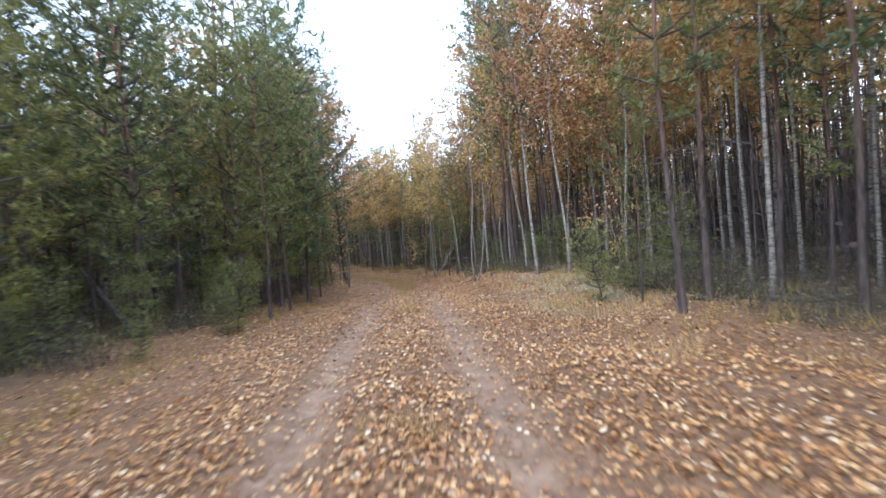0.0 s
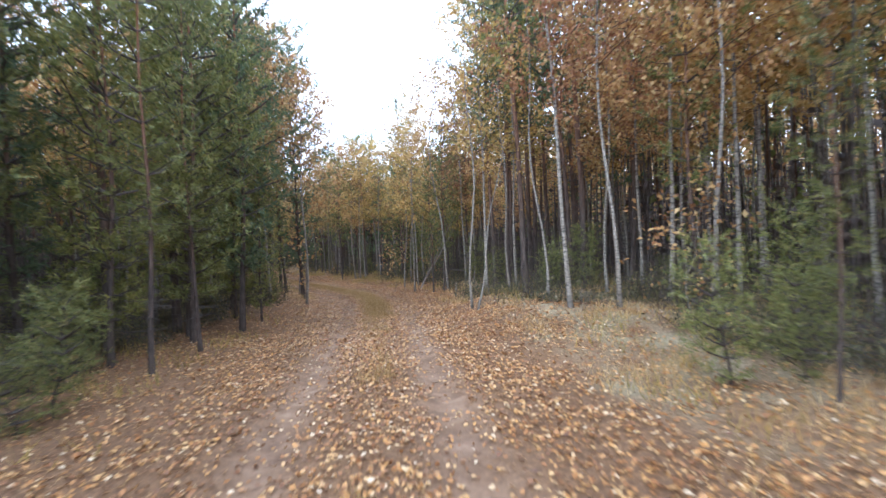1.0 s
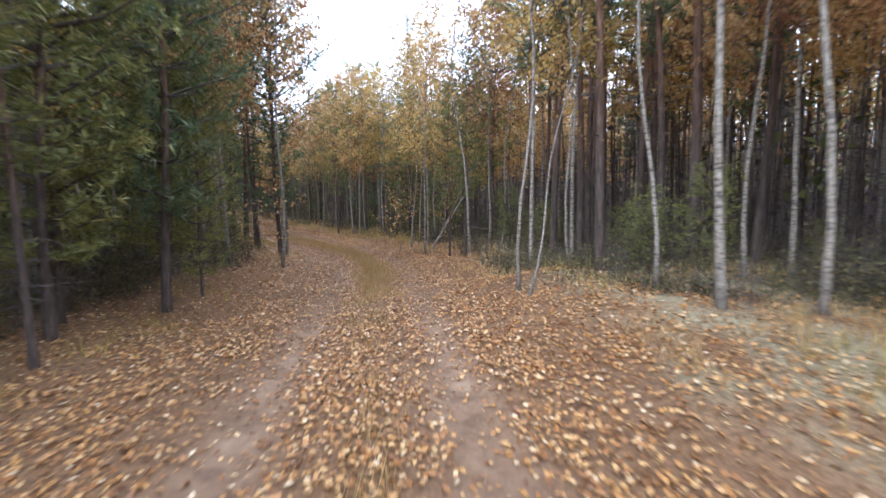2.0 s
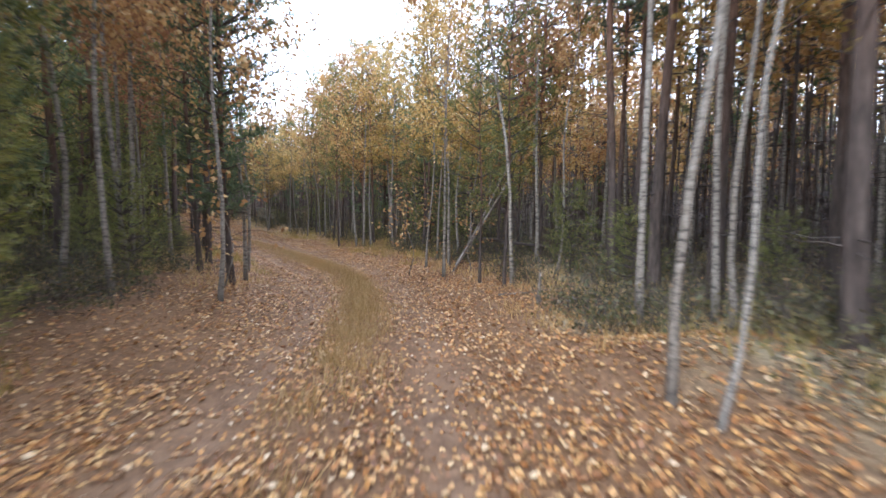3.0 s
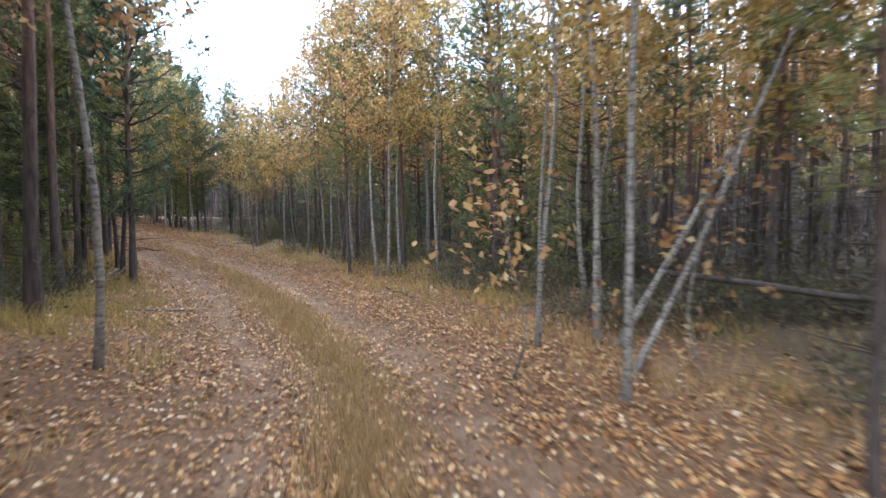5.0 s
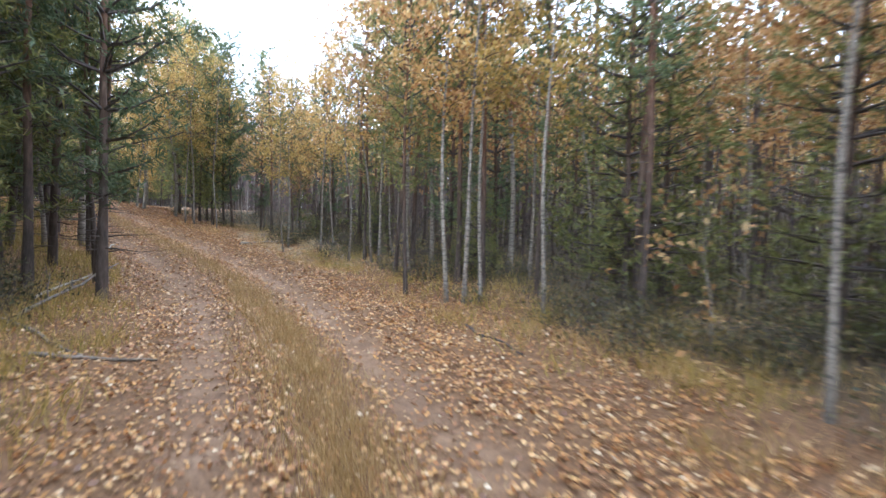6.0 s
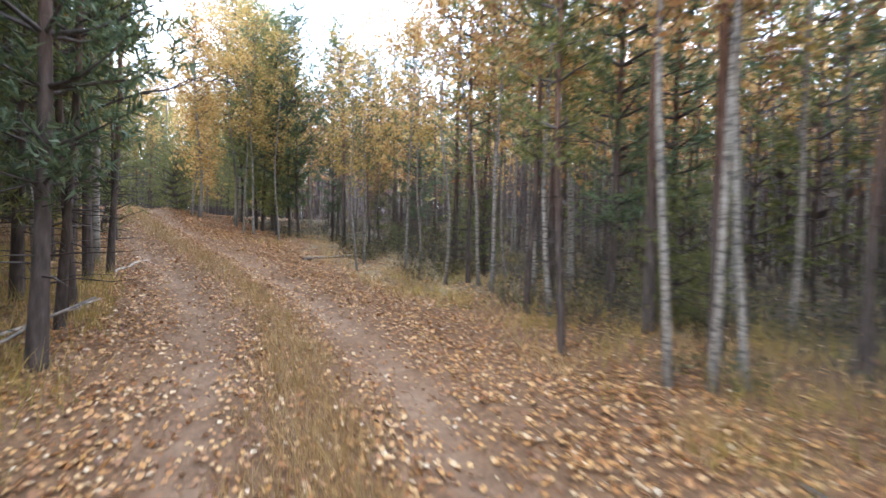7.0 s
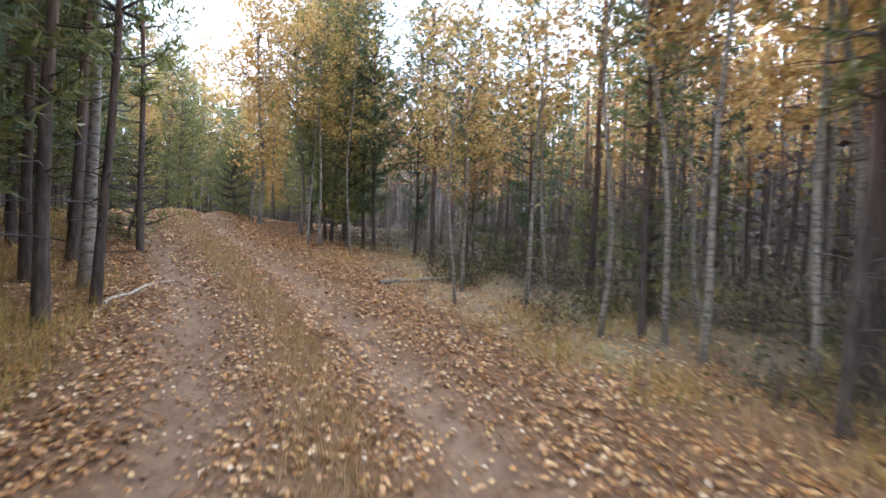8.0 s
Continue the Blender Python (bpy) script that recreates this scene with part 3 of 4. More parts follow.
LAST_FAR = [
    ("b", 0, -7.5, 35.2, 0.68), ("b", 3, -7.4, 35.9, 0.68), ("b", 0, -8.65, 35.85, 0.62), ("b", 3, -11.4, 39.9, 0.7), ("b", 3, -11.3, 36.8, 0.6), ("b", 3, -8.4, 35.0, 0.5), ("b", 0, -15.4, 39.2, 0.8), ("s", 1, -14.95, 37.5, 1.2), ("s", 1, -15.6, 38.2, 1.4),
    ("b", 0, -12.3, 37.2, 0.7), ("b", 3, -12.55, 37.15, 0.68), ("b", 4, -14.3, 37.6, 0.7), ("b", 7, -14.45, 37.5, 0.88), ("y", 0, -12.05, 37.8, 0.7), ("y", 2, -11.5, 38.0, 0.7), ("y", 2, -11.9, 38.2, 0.68), ("y", 2, -11.0, 38.9, 0.66),
    ("y", 0, -12.9, 38.4, 0.74), ("b", 4, -13.7, 38.3, 0.7), ("y", 2, -8.2, 38.2, 0.62), ("b", 4, -2.7, 32.2, 0.8), ("y", 2, -3.93, 32.6, 0.82), ("y", 2, -3.03, 33.7, 0.88),
    ("b", 4, -14.9, 40.1, 0.85), ("y", 0, -14.3, 39.4, 0.85), ("b", 1, -15.9, 41.2, 0.9), ("y", 2, -13.3, 38.7, 0.72), ("b", 1, -16.4, 42.4, 0.9), ("y", 0, -15.4, 42.0, 0.9),
    ("b", 4, -22.6, 45.0, 0.85), ("y", 0, -24.6, 43.4, 0.85), ("y", 0, -17.3, 42.5, 0.5), ("b", 7, -17.2, 44.4, 0.62), ("y", 0, -21.2, 43.5, 0.52), ("b", 7, -21.0, 45.4, 0.66), ("y", 0, -20.9, 47.4, 0.55), ("y", 1, -17.1, 46.8, 0.6), ("b", 7, -22.2, 40.6, 0.6), ("y", 0, -16.6, 40.6, 0.5), ("b", 7, -16.1, 39.9, 0.55),
    ("y", 0, -21.4, 41.2, 0.65), ("b", 4, -21.0, 39.6, 0.65), ("y", 1, -22.6, 42.6, 0.7), ("y", 1, -20.2, 37.8, 0.6), ("b", 0, -23.6, 44.0, 0.75), ("y", 1, -13.4, 39.6, 0.8), ("y", 0, -9.6, 38.9, 0.6), ("b", 1, -10.2, 37.9, 0.6),
]
LAST_LEFT = [
    ("p", 3, -10.85, 31.9, 0.95), ("b", 4, -11.5, 32.2, 1.0), ("p", 3, -12.9, 33.8, 0.9), ("b", 3, -11.45, 31.3, 1.0), ("p", 2, -10.4, 31.2, 1.0),
    ("y", 0, -10.2, 30.2, 1.1), ("p", 0, -9.3, 28.9, 0.9), ("y", 0, -9.3, 27.9, 1.1), ("p", 3, -9.4, 30.2, 0.95), ("p", 1, -8.6, 27.6, 1.0),
    ("p", 3, -12.1, 30.9, 1.0), ("y", 0, -13.0, 31.8, 1.0), ("p", 2, -13.6, 32.8, 0.95), ("p", 3, -11.2, 30.0, 1.0), ("y", 2, -14.2, 33.6, 0.9), ("p", 0, -12.6, 32.7, 0.9),
    ("y", 2, -11.9, 31.0, 1.05), ("y", 0, -13.3, 32.4, 1.0), ("y", 2, -10.75, 29.8, 1.0), ("y", 0, -14.4, 32.9, 1.0), ("y", 2, -12.4, 30.1, 1.1), ("p", 4, -13.4, 33.3, 0.85), ("p", 4, -12.0, 31.9, 0.85), ("s", 1, -13.5, 34.05, 1.3), ("s", 1, -13.9, 33.9, 1.0), ("p", 3, -14.9, 33.4, 0.85), ("y", 1, -15.9, 34.0, 0.9), ("p", 2, -10.5, 29.2, 1.0), ("y", 0, -11.6, 28.6, 1.1), ("p", 3, -16.9, 34.9, 0.85), ("y", 0, -18.4, 35.8, 0.8),
]
pick = random.Random(7)
for row in FIRST_STRETCH + FIRST_LEFT + MIDDLE + MIDDLE_LEFT + LAST_STRETCH + LAST_FAR + LAST_LEFT:
    kind, which, x, y, size = row
    plant(KINDS[kind][which], x, y, pick.uniform(0, 360), size * pick.uniform(0.97, 1.03), pick.uniform(0, 1.6), pick.uniform(0, 360))
# low leafy birch saplings beside the track
SAPLING = birch(7, 2.4, 0.014, ORANGE, "head-high birch sapling with few orange leaves", 0.3, 0.11, 0.12, 0.5, 0.1, 5)
for x, y, size in ((-1.3, 23.4, 0.85), (3.75, 10.9, 1.0), (3.6, 11.15, 0.8), (-4.0, 20.3, 1.05), (0.1, 23.1, 0.8), (-0.9, 27.4, 0.8)):
    plant(SAPLING, x, y, pick.uniform(0, 360), size)
# a pine whose bare dead limb reaches out over the track
def bare_limb(tree, height, length, azimuth, rise, seed):
    rng = np.random.RandomState(seed)
    wood_soup = Soup()
    q = np.linspace(0, 1, 9)
    a = radians(azimuth)
    out = np.array([math.cos(a), math.sin(a), 0])
    side = np.array([-out[1], out[0], 0])
    line = np.array([0, 0, height]) + out * (length * q)[:, None] + np.array([0, 0, 1.0]) * (rise * length * (q + 0.25 * np.sin(3 * q)))[:, None]
    line[1:] += rng.normal(scale=0.018, size=(8, 3))
    tube(wood_soup, line, 0.017 * (1.08 - q), 6)
    for k in range(11):
        p0 = on_line(line, np.array([rng.uniform(0.2, 0.97)]))[0]
        way = out * rng.uniform(0.3, 1.0) + side * rng.uniform(-0.9, 0.9) + np.array([0, 0, rng.uniform(-0.25, 0.6)])
        n = rng.uniform(0.2, 0.55)
        r = np.linspace(0, 1, 5)
        twig = p0 + way * (n * r)[:, None] + rng.normal(scale=0.02, size=(5, 3)) * r[:, None]
        tube(wood_soup, twig, 0.006 * (1.15 - r), 4)
    return wood_soup.make("dead_limb", TWIG, tree, True, "bare dead limb")


limbed = plant(PINES[3], -9.0, 29.75, 30, 0.95, 1.0, 60)
bare_limb(limbed, 2.05, 1.75, -19, 0.28, 5)
bare_limb(limbed, 2.9, 1.2, -40, 0.2, 6)
bare_limb(limbed, 3.6, 1.3, 0, 0.1, 7)
# two birches that lean
plant(BIRCHES[6], 0.90, 14.8, 40, 0.6, 12, 20)
plant(BIRCHES[3], -0.35, 23.4, 200, 0.75, 32, 25)
plant(BIRCHES[0], -0.28, 24.1, 90, 0.85, 33, 15)


# ---- the forest behind them ----
def forest():
    rng = random.Random(5)
    n = 0
    tries = np.array([(rng.uniform(-30, 22), rng.uniform(-6, 56)) for _ in range(9000)])
    where = road_coords(tries[:, 0], tries[:, 1])
    for (x, y), s, d in zip(tries.tolist(), where[0].tolist(), where[1].tolist()):
        off = abs(d)
        if off < (3.3 if d > 0 else 3.2) or off > 15:
            continue
        if 2 < s < 14 and 0 < d < 5.3 or s < 10 and -4.8 < d < 0:
            continue
        near = off < 4.9 and -1 < y < 44
        gap = (0.7 if s > 24 else 0.85) if near else 0.92 if off < 12 else 1.7
        if any((x - a) ** 2 + (y - b) ** 2 < gap * gap for a, b in TAKEN):
            continue
        if d < 0:
            share = (0.16, 0.55, 1.0) if s < 17 else (0.55, 0.9, 1.0) if s < 26 else (0.2, 0.55, 1.0)
        else:
            share = (0.52, 0.92, 1.0) if s < 14 else (0.64, 0.98, 1.0) if s < 28 else (0.5, 0.93, 1.0)
        k = rng.random()
        c = 0 if k < share[0] else 1 if k < share[1] else 2
        if d < 0 and s < 17 and off > 6 and rng.random() < 0.55:
            continue
        if near and d > 0 and (c == 2 and s < 27 or 13 < s < 19.5 and off < 5):
            c = 1
        if d < 0 and s < 12 and c == 0 and near:
            c = 2
        proto = rng.choice((BIRCHES[:6], PINES, YOUNG)[c] if near else (FAR[:2], FAR[2:4], FAR[4:])[c])
        tall = 0.52 if y > 35 and -15 < x < -7.8 else 0.85 if d < 0 and s < 17 and off > 5 else 1.0 if s < 19 or x > 2.5 and y < 27 else 0.70 if y > 24 and -7.5 < x < 1.5 else 0.84 if d < 0 or y < 27 else 0.68
        plant(proto, x, y, rng.uniform(0, 360), tall * rng.uniform(0.82, 1.12), rng.uniform(0, 2.5), rng.uniform(0, 360))
        n += 1
        if n > 1000:
            break


forest()


# ---- the woods farther in, past counting ----
def far_woods():
    rng = np.random.RandomState(61)
    n = 14000
    x, y = rng.uniform(-75, 65, n), rng.uniform(-45, 105, n)
    off = np.abs(road_coords(x, y)[1])
    off = np.where(y > 52, 20 + 0.3 * off, off)
    keep = (off > 8) & ((off > 17) | (rng.uniform(size=n) < 0.45)) & (rng.uniform(size=n) < np.clip(1.25 - off / 70, 0.15, 1))
    x, y, far = x[keep][:5600], y[keep][:5600], off[keep][:5600]
    z = ground_z(x, y)
    root = thing("far_woods", "dense mixed pine and birch woods behind the roadside trees", "woods")
    tagged(root, kind="stuff")
    stems, gold, green, twigs = Soup(), Soup(), Soup(), Soup()
    for k in range(len(x)):
        deep = smooth(9, 14, far[k])
        h, r = rng.uniform(5.0, 7.8) * (1.45 if x[k] > 1 and y[k] < 34 else 1 + 0.25 * deep), rng.uniform(0.03, 0.065)
        p = np.array([x[k], y[k], z[k]])
        lean = rng.normal(scale=0.02, size=2)
        tip = p + [lean[0] * h, lean[1] * h, h]
        tube(stems, np.stack([p, tip]), [r, r * 0.2], 4)
        m = 150 if x[k] > -6 and 12 < far[k] < 28 else 95 if x[k] > -6 and far[k] < 28 else 58
        f = rng.uniform((0.3, 0.3, 0.02, 0.3, 0.15)[k % 5], 1.0, m)
        wide = 0.25 + 0.85 * np.sin(np.pi * np.clip(f, 0.1, 0.97))
        az = rng.uniform(0, 6.28, m)
        q = p + (tip - p) * f[:, None] + np.stack([np.cos(az) * wide, np.sin(az) * wide, 0 * az], -1) * rng.uniform(0.1, 1.1, (m, 1))
        golden = k % 5 in ((0, 1, 3) if x[k] > 0 and 12 < y[k] < 36 else (0, 3))
        leaves(gold if golden else green, q, 0.27, rng)
        m = 12
        b = p + (tip - p) * rng.uniform(0.02, 0.45, m)[:, None]
        blades(twigs, b, b + np.c_[rng.normal(scale=0.6, size=(m, 2)), rng.normal(scale=0.15, size=m)], 0.035, rng)
    tagged(stems.make("stems", PINE, root), kind="stuff")
    tagged(twigs.make("dead_twigs", TWIG, root), kind="stuff")
    tagged(gold.make("birch_foliage", ORANGE, root), kind="stuff")
    tagged(green.make("pine_foliage", NEEDLE, root), kind="stuff")


far_woods()


def pole_stand():
    """Crowded thin stems farther in, with dead side twigs: they close the view between the nearer trees."""
    rng = np.random.RandomState(65)
    n = 60000
    x, y = rng.uniform(-48, 38, n), rng.uniform(-12, 78, n)
    off = np.abs(road_coords(x, y)[1])
    off = np.where(y > 52, np.clip(off, 14, 30), off)
    keep = (off > 6.5) & (off < 42) & (waves(x, y, 5.0, 66) > -0.4) & (rng.uniform(size=n) < np.clip((off - 4) / 9, 0, 1) * 0.55)
    x, y = x[keep][:11000], y[keep][:11000]
    z = ground_z(x, y)
    root = tagged(thing("pole_stand", "crowded thin grey-brown stems deep in the forest", "woods"), kind="stuff")
    n = len(x)
    h, r = rng.uniform(3.0, 7.5, n), rng.uniform(0.014, 0.042, n)
    lean = rng.normal(scale=0.035, size=(n, 2))
    ang = np.arange(3) * 2.094
    foot = np.stack([x[:, None] + np.cos(ang) * r[:, None], y[:, None] + np.sin(ang) * r[:, None], np.repeat(z[:, None] - 0.05, 3, 1)], -1)
    head = foot.copy()
    head[:, :, :2] += (lean * h[:, None])[:, None, :]
    head[:, :, 2] += h[:, None]
    v = np.concatenate([foot, head], 1).reshape(-1, 3)
    q = np.array([[0, 1, 4, 3], [1, 2, 5, 4], [2, 0, 3, 5]])
    poles = Soup()
    poles.add(v, (q[None] + (np.arange(n) * 6)[:, None, None]).reshape(-1, 4))
    tagged(poles.make("poles", POLE, root), kind="stuff")
    twigs = Soup()
    m = 7
    k = np.repeat(np.arange(n), m)
    t = rng.uniform(0.05, 0.9, n * m)
    p = np.c_[x[k] + lean[k, 0] * h[k] * t, y[k] + lean[k, 1] * h[k] * t, z[k] + h[k] * t]
    blades(twigs, p, p + np.c_[rng.normal(scale=0.5, size=(n * m, 2)), rng.normal(scale=0.2, size=n * m)], 0.03, rng)
    tagged(twigs.make("dead_twigs", BRUSH, root), kind="stuff")
    far = off[keep][:11000] > 7.0
    brush = Soup()
    k = np.repeat(np.arange(n)[far], 12)
    p = np.c_[x[k], y[k], z[k]] + np.c_[rng.normal(scale=0.5, size=(len(k), 2)), 3.6 * rng.uniform(size=len(k)) ** 1.3]
    leaves(brush, p, 0.2, rng)
    tagged(brush.make("low_brush", BRUSH, root), kind="stuff")


pole_stand()


# ---- what grows and lies on the ground ----
def litter():
    rng = np.random.RandomState(71)
    n = 470000
    k = rng.randint(0, len(LINE) - 1, n)
    t = rng.uniform(size=(n, 1))
    p = LINE[k] * (1 - t) + LINE[k + 1] * t
    u = STEP[k] / np.hypot(*STEP[k].T)[:, None]
    off = rng.normal(scale=2.6, size=n) + 0.5
    x, y = (p + np.stack([u[:, 1], -u[:, 0]], -1) * off[:, None]).T
    known = road_coords(x, y)
    s, d = known[:2]
    rut = np.exp(-((np.abs(d) - 0.74) / 0.26) ** 2)
    patch = waves(x, y, 1.3, 21)
    edge = leaf_edge(s, d) + 0.5 * waves(x, y, 2.2, 11)
    inside = 1 - 0.72 * smooth(edge - 0.5, edge + 0.9, np.abs(d))
    keep = (s > 0.5) & (s < 47) & (np.abs(d) < 8) & (rng.uniform(size=n) < inside * (1 - (0.76 - 0.3 * smooth(14, 18, s) + 0.22 * smooth(24, 28, s)) * rut) * (1 - 0.3 * smooth(20, 26, s)) * np.clip(0.8 + 0.8 * patch, 0.2, 1) * (1 - 0.6 * np.exp(-(d / 0.25) ** 2) * smooth(12, 19, s)))
    x, y = x[keep], y[keep]
    z = ground_z(x, y) + rng.uniform(0.006, 0.035, len(x))
    soup = Soup()
    leaves(soup, np.stack([x, y, z], -1), 0.046, rng, 0.55, 0.75)
    tagged(soup.make("leaf_litter", LITTER), "orange and tan fallen birch leaves strewn over the track", "leaves", kind="stuff")


def tufts(name, label, mat, spots, height, width, rng, per=14, spread=0.07, cat="grass"):
    n = len(spots)
    z = ground_z(spots[:, 0], spots[:, 1]) - 0.02
    base = np.repeat(np.c_[spots, z], per, 0)
    base[:, :2] += rng.normal(scale=spread, size=(n * per, 2))
    h = height * rng.uniform(0.45, 1.2, n * per)
    tip = base + np.c_[rng.normal(scale=0.35, size=(n * per, 2)) * h[:, None], h]
    soup = Soup()
    blades(soup, base, tip, width, rng)
    return tagged(soup.make(name, mat), label, cat, kind="stuff")


def scatter(n, rng, s0, s1, d0, d1, gate=None):
    """Places between s0 and s1 metres along the track and d0 and d1 metres to its right."""
    s, d = rng.uniform(s0, s1, n), rng.uniform(d0, d1, n)
    x = np.interp(s, ALONG, LINE[:, 0])
    y = np.interp(s, ALONG, LINE[:, 1])
    ux, uy = np.interp(s + 0.2, ALONG, LINE[:, 0]) - x, np.interp(s + 0.2, ALONG, LINE[:, 1]) - y
    q = np.hypot(ux, uy)
    p = np.stack([x + uy / q * d, y - ux / q * d], -1)
    return p if gate is None else p[gate(p[:, 0], p[:, 1])]


def mid_strip(x, y, rng):
    """Thick in the middle, ragged at the sides, setting in little by little."""
    s, d = road_coords(x, y)[:2]
    return rng.uniform(size=len(x)) < np.exp(-(d / 0.27) ** 2) * np.clip(0.75 + 0.7 * waves(x, y, 0.8, 37), 0, 1) * smooth(13.5, 20, s) * (1 - 0.7 * smooth(29, 32, s))


def grasses():
    rng = np.random.RandomState(81)
    mid = np.concatenate([scatter(300, rng, 3, 16, -0.22, 0.22, lambda x, y: waves(x, y, 1.5, 31) > 0.2), scatter(6000, rng, 10, 32, -0.55, 0.55, lambda x, y: mid_strip(x, y, rng)), scatter(350, rng, 31, 42, -0.25, 0.25)])
    tufts("track_grass", "withered yellow grass along the middle of the track", GRASS, mid, 0.17, 0.006, rng)
    edge = np.concatenate([scatter(1100, rng, 17, 40, 1.9, 3.7, lambda x, y: waves(x, y, 1.8, 32) > 0.05), scatter(1300, rng, 20, 42, -4.5, -1.6, lambda x, y: waves(x, y, 1.8, 33) > 0.05),
                           scatter(700, rng, 4, 18, 2.2, 5, lambda x, y: waves(x, y, 1.8, 34) > 0.15)])
    tufts("verge_grass", "yellowing grass tufts on the verge of the track", GRASS, edge, 0.2, 0.008, rng, 12, 0.10)
    green = np.concatenate([scatter(1400, rng, 4, 40, 2.6, 8, lambda x, y: waves(x, y, 2.4, 35) > 0.1), scatter(1200, rng, 4, 40, -8, -2.4, lambda x, y: waves(x, y, 2.4, 36) > 0.1)])
    green = np.concatenate([green, scatter(1800, rng, 25, 42, -4.4, -1.6, lambda x, y: waves(x, y, 1.6, 38) > -0.1), scatter(800, rng, 25, 35, 2.0, 4.0, lambda x, y: waves(x, y, 1.2, 39) > 0.1)])
    tufts("forest_grass", "fading green grass on the forest floor", GRASS_GREEN, green, 0.26, 0.009, rng, 12, 0.14)


def undergrowth():
    rng = np.random.RandomState(91)
    spots = np.concatenate([scatter(1500, rng, 2, 44, 3.0, 13), scatter(1500, rng, 2, 44, -13, -2.9), scatter(500, rng, 7, 16, 2.9, 5.5), scatter(800, rng, 13, 26, 2.5, 5.5), scatter(550, rng, 24, 38, 2.7, 5.5), scatter(1300, rng, 2, 32, -5.5, -2.6)])
    far, out = road_coords(spots[:, 0], spots[:, 1])[:2]
    spots = spots[np.abs(out) > leaf_edge(far, out) - 0.3]
    soup, sticks = Soup(), Soup()
    spots = spots[waves(spots[:, 0], spots[:, 1], 2.4, 41) > -0.02]
    where = np.abs(road_coords(spots[:, 0], spots[:, 1])[1])
    for (x, y), z, off in zip(spots, ground_z(spots[:, 0], spots[:, 1]), where):
        h = rng.uniform(0.2, 0.9) * (0.6 if off < 5 else 1.0)
        n = rng.randint(28, 60)
        q = np.array([x, y, z]) + np.c_[rng.normal(scale=0.16 + 0.12 * h, size=(n, 2)), rng.uniform(0.05, h, n)]
        leaves(soup, q, 0.048, rng)
        m = 9
        b = np.array([x, y, z]) + np.c_[rng.normal(scale=0.14, size=(m, 2)), np.zeros(m)]
        blades(sticks, b, b + np.c_[rng.normal(scale=0.2, size=(m, 2)), rng.uniform(0.5, 1.4, m) * h * 1.4], 0.009, rng)
    tagged(soup.make("undergrowth", SHRUB), "low green and yellow shrubs on the forest floor", "shrubs", kind="stuff")
    tagged(sticks.make("dry_stalks", TWIG), "thin dry brown stalks among the shrubs", "stalks", kind="stuff")


litter()
grasses()
undergrowth()


# ---- fallen wood and stones ----
def fallen(name, label, a, b, r, mat, arms=4, seed=0, bend=0.04):
    """A fallen stem between two places (x, y, height over the ground), with stubs of branches."""
    rng = np.random.RandomState(seed)
    p = [np.array([q[0], q[1], float(ground_z(q[0], q[1])[0]) + q[2]]) for q in (a, b)]
    t = np.linspace(0, 1, 8)
    L = np.linalg.norm(p[1] - p[0])
    pts = p[0] + (p[1] - p[0]) * t[:, None] + rng.normal(scale=bend * 0.3, size=(8, 3))
    if max(a[2], b[2]) < 0.15:
        pts[:, 2] = ground_z(pts[:, 0], pts[:, 1]) + r * 0.7
    root = thing(name, label, "deadwood")
    s = Soup()
    tube(s, pts, r * (1 - 0.55 * t), 8)
    s.cap(list(range(8)))
    s.cap([s.n - 8 + k for k in range(8)])
    s.make("stem", mat, root, True)
    for k in range(arms):
        f = rng.uniform(0.25, 0.95)
        q0 = on_line(pts, np.array([f]))[0]
        d = rng.normal(size=3) * [1, 1, 0.5] + (p[1] - p[0]) / L
        d /= np.linalg.norm(d)
        n = rng.uniform(0.25, 0.7) * min(1.0, L * 0.3)
        w = Soup()
        q = np.linspace(0, 1, 4)
        line = q0 + d * (n * q)[:, None] + rng.normal(scale=0.02, size=(4, 3)) * q[:, None]
        line[:, 2] = np.maximum(line[:, 2], ground_z(line[:, 0], line[:, 1]) + 0.01)
        tube(w, line, 0.35 * r * (1.1 - q), 5)
        w.make("branch", mat, root)
    return root


fallen("fallen_log", "grey fallen log lying at the verge", (-6.95, 26.65, 0.02), (-5.95, 27.0, 0.02), 0.026, DEADWOOD, 2, 1)
fallen("fallen_tree", "thin dark fallen tree leaning into the undergrowth", (0.45, 24.8, 0.55), (3.6, 20.6, 0.1), 0.035, TWIG, 6, 2)
fallen("fallen_branch", "forked dead branch lying on leaves", (0.28, 19.8, 0), (1.2, 19.85, 0), 0.02, DEADWOOD, 4, 3)
fallen("tree_stump", "thin broken grey stump standing in the moss", (0.73, 18.9, -0.03), (0.76, 18.93, 0.42), 0.036, DEADWOOD, 0, 14, 0.01)
fallen("fallen_log", "dark leaning log beside the young pines", (-5.1, 8.3, 0.0), (-7.6, 10.6, 1.3), 0.06, TWIG, 5, 4)
fallen("fallen_log", "dark log lying on the forest floor", (-7.4, 7.6, 0.0), (-5.2, 7.0, 0.0), 0.07, TWIG, 3, 5)
fallen("fallen_branch", "thin grey dead branch lying on the verge", (-8.75, 28.45, 0.05), (-9.2, 30.35, 0.2), 0.02, PALEWOOD, 2, 6)
fallen("fallen_log", "long grey log lying across the leaf litter", (-9.7, 35.2, 0), (-8.7, 37.0, 0.1), 0.035, DEADWOOD, 3, 7)
fallen("fallen_branch", "bleached branch beside the pine trunk", (-10.85, 31.97, 0.02), (-11.55, 33.3, 0.04), 0.022, PALEWOOD, 2, 8)
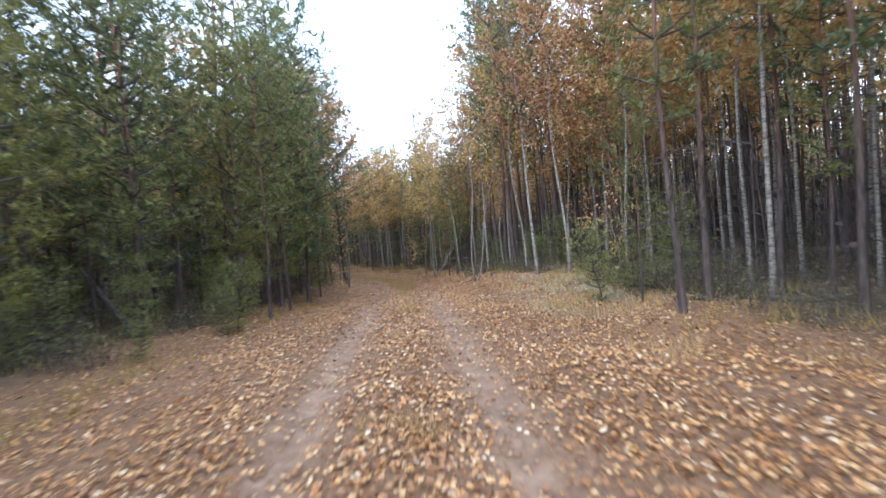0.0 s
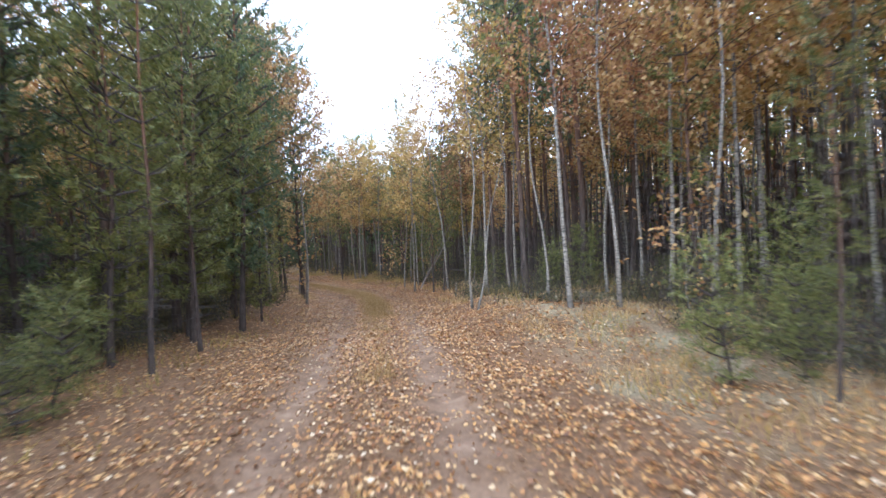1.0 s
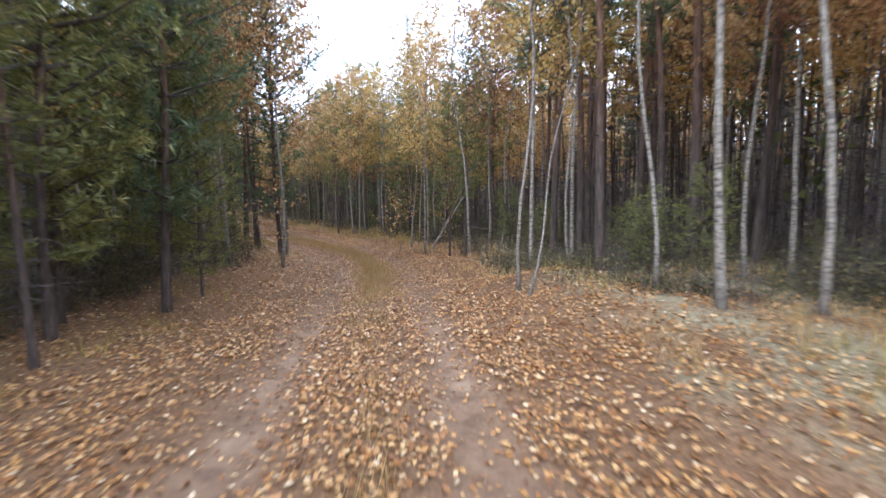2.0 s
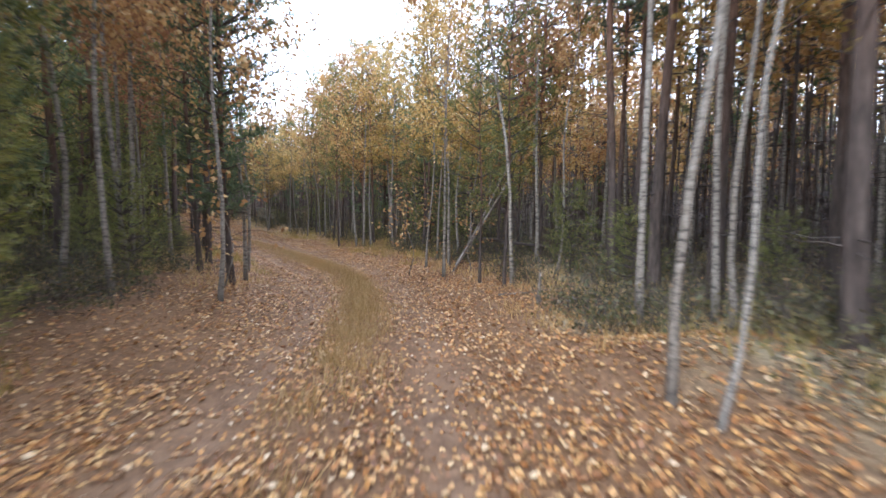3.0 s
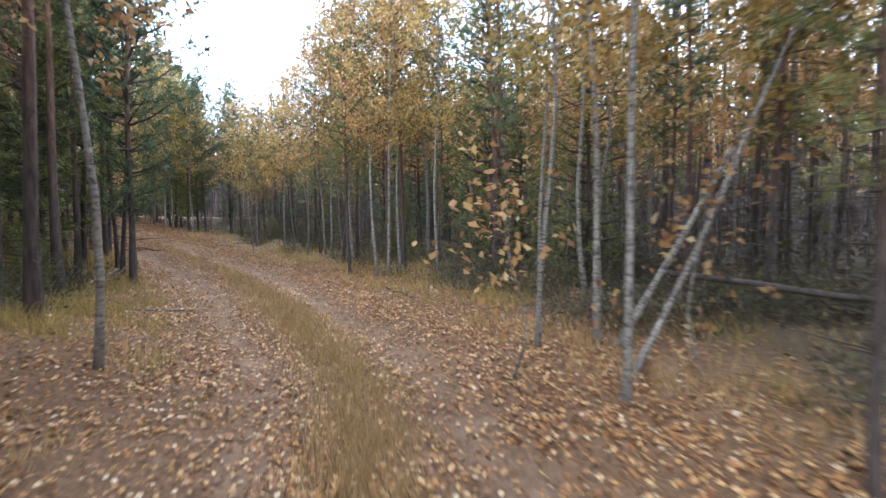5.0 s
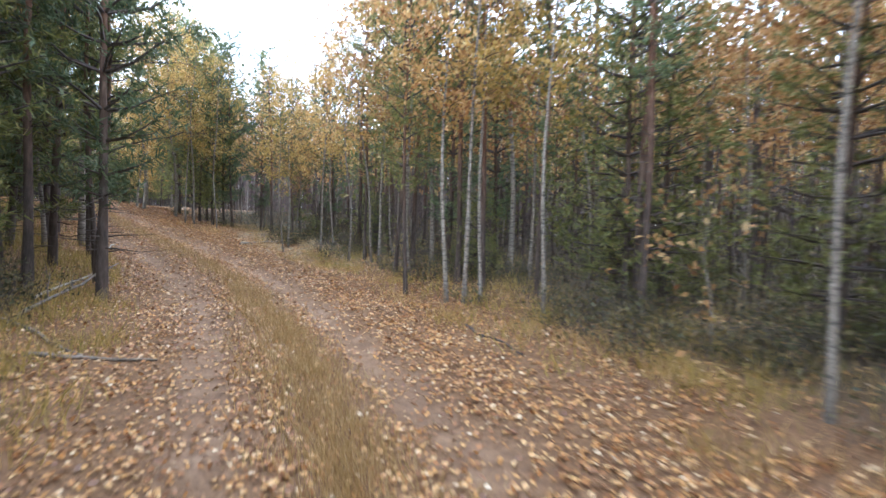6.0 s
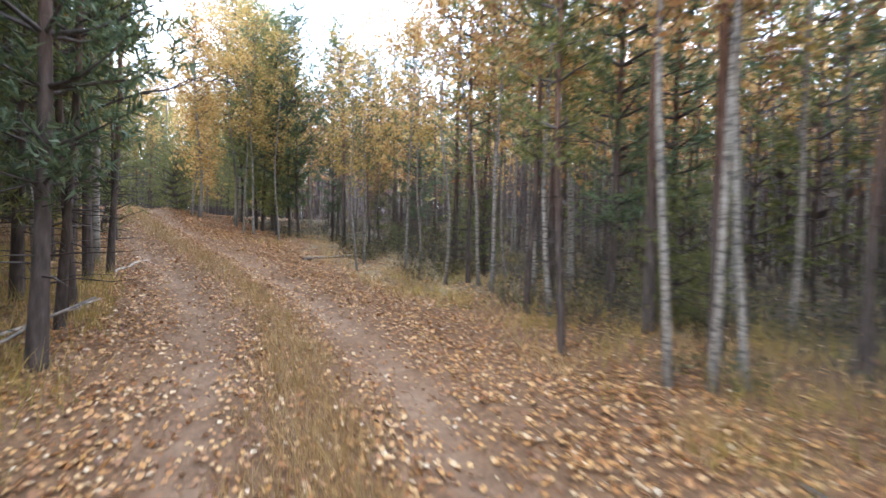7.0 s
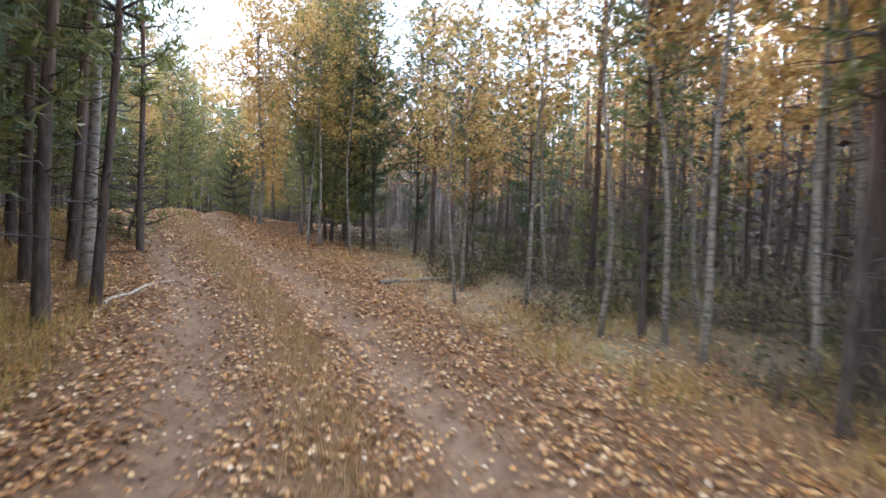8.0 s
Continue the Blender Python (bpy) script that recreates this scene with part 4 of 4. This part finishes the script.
fallen("fallen_tree", "dark fallen stem on the verge among leaves", (-3.2, 28.85, 0.0), (-2.55, 27.55, 0.03), 0.017, TWIG, 5, 9, 0.12)
fallen("fallen_branch", "tangled dead branch at the bend of the track", (-8.6, 27.75, 0.12), (-6.55, 26.85, 0.05), 0.03, DEADWOOD, 6, 10)
fallen("fallen_log", "thin dark log lying under the roadside birches", (3.35, 7.6, 0), (5.2, 6.7, 0.1), 0.035, TWIG, 3, 12)
fallen("fallen_log", "dark weathered log among spruce saplings", (3.35, 9.85, 0), (5.4, 8.9, 0.1), 0.035, TWIG, 3, 13)
fallen("fallen_branch", "heap of dead branches at the edge", (-8.1, 27.6, 0.05), (-8.8, 29.95, 0.3), 0.026, DEADWOOD, 6, 11)


def stone(x, y, r, seed):
    rng = np.random.RandomState(seed)
    bm = bmesh.new()
    bmesh.ops.create_icosphere(bm, subdivisions=2, radius=r)
    for v in bm.verts:
        v.co *= 1 + 0.25 * noise.noise(v.co / r * 1.3 + Vector((seed, 0, 0)))
        v.co.z *= 0.6
    me = bpy.data.meshes.new("stone")
    bm.to_mesh(me)
    bm.free()
    me.materials.append(STONE)
    me.shade_smooth()
    ob = tagged(new("stone", me), "pale grey stone half sunk in the moss", "stone", "stones on the verge")
    ob.location = (x, y, float(ground_z(x, y)[0]) + 0.15 * r)
    ob.rotation_euler = (0, 0, rng.uniform(0, 6))


for k, (x, y, r) in enumerate([(1.03, 18.95, 0.06), (1.19, 19.0, 0.085), (1.7, 18.25, 0.07)]):
    stone(x, y, r, k)
rs = np.random.RandomState(17)
for x, y in np.concatenate([scatter(22, rs, 13, 40, 3.4, 7.5), scatter(36, rs, 4, 40, -6.5, -2.9)]):
    plant(SMALL[rs.randint(0, 2)], float(x), float(y), rs.uniform(0, 360), rs.uniform(0.4, 0.9), sink=0.02)

# the first of each kind only served to be copied
for proto in BIRCHES + PINES + YOUNG + SMALL + FAR + [SAPLING]:
    for o in proto.children_recursive + [proto]:
        bpy.data.objects.remove(o)
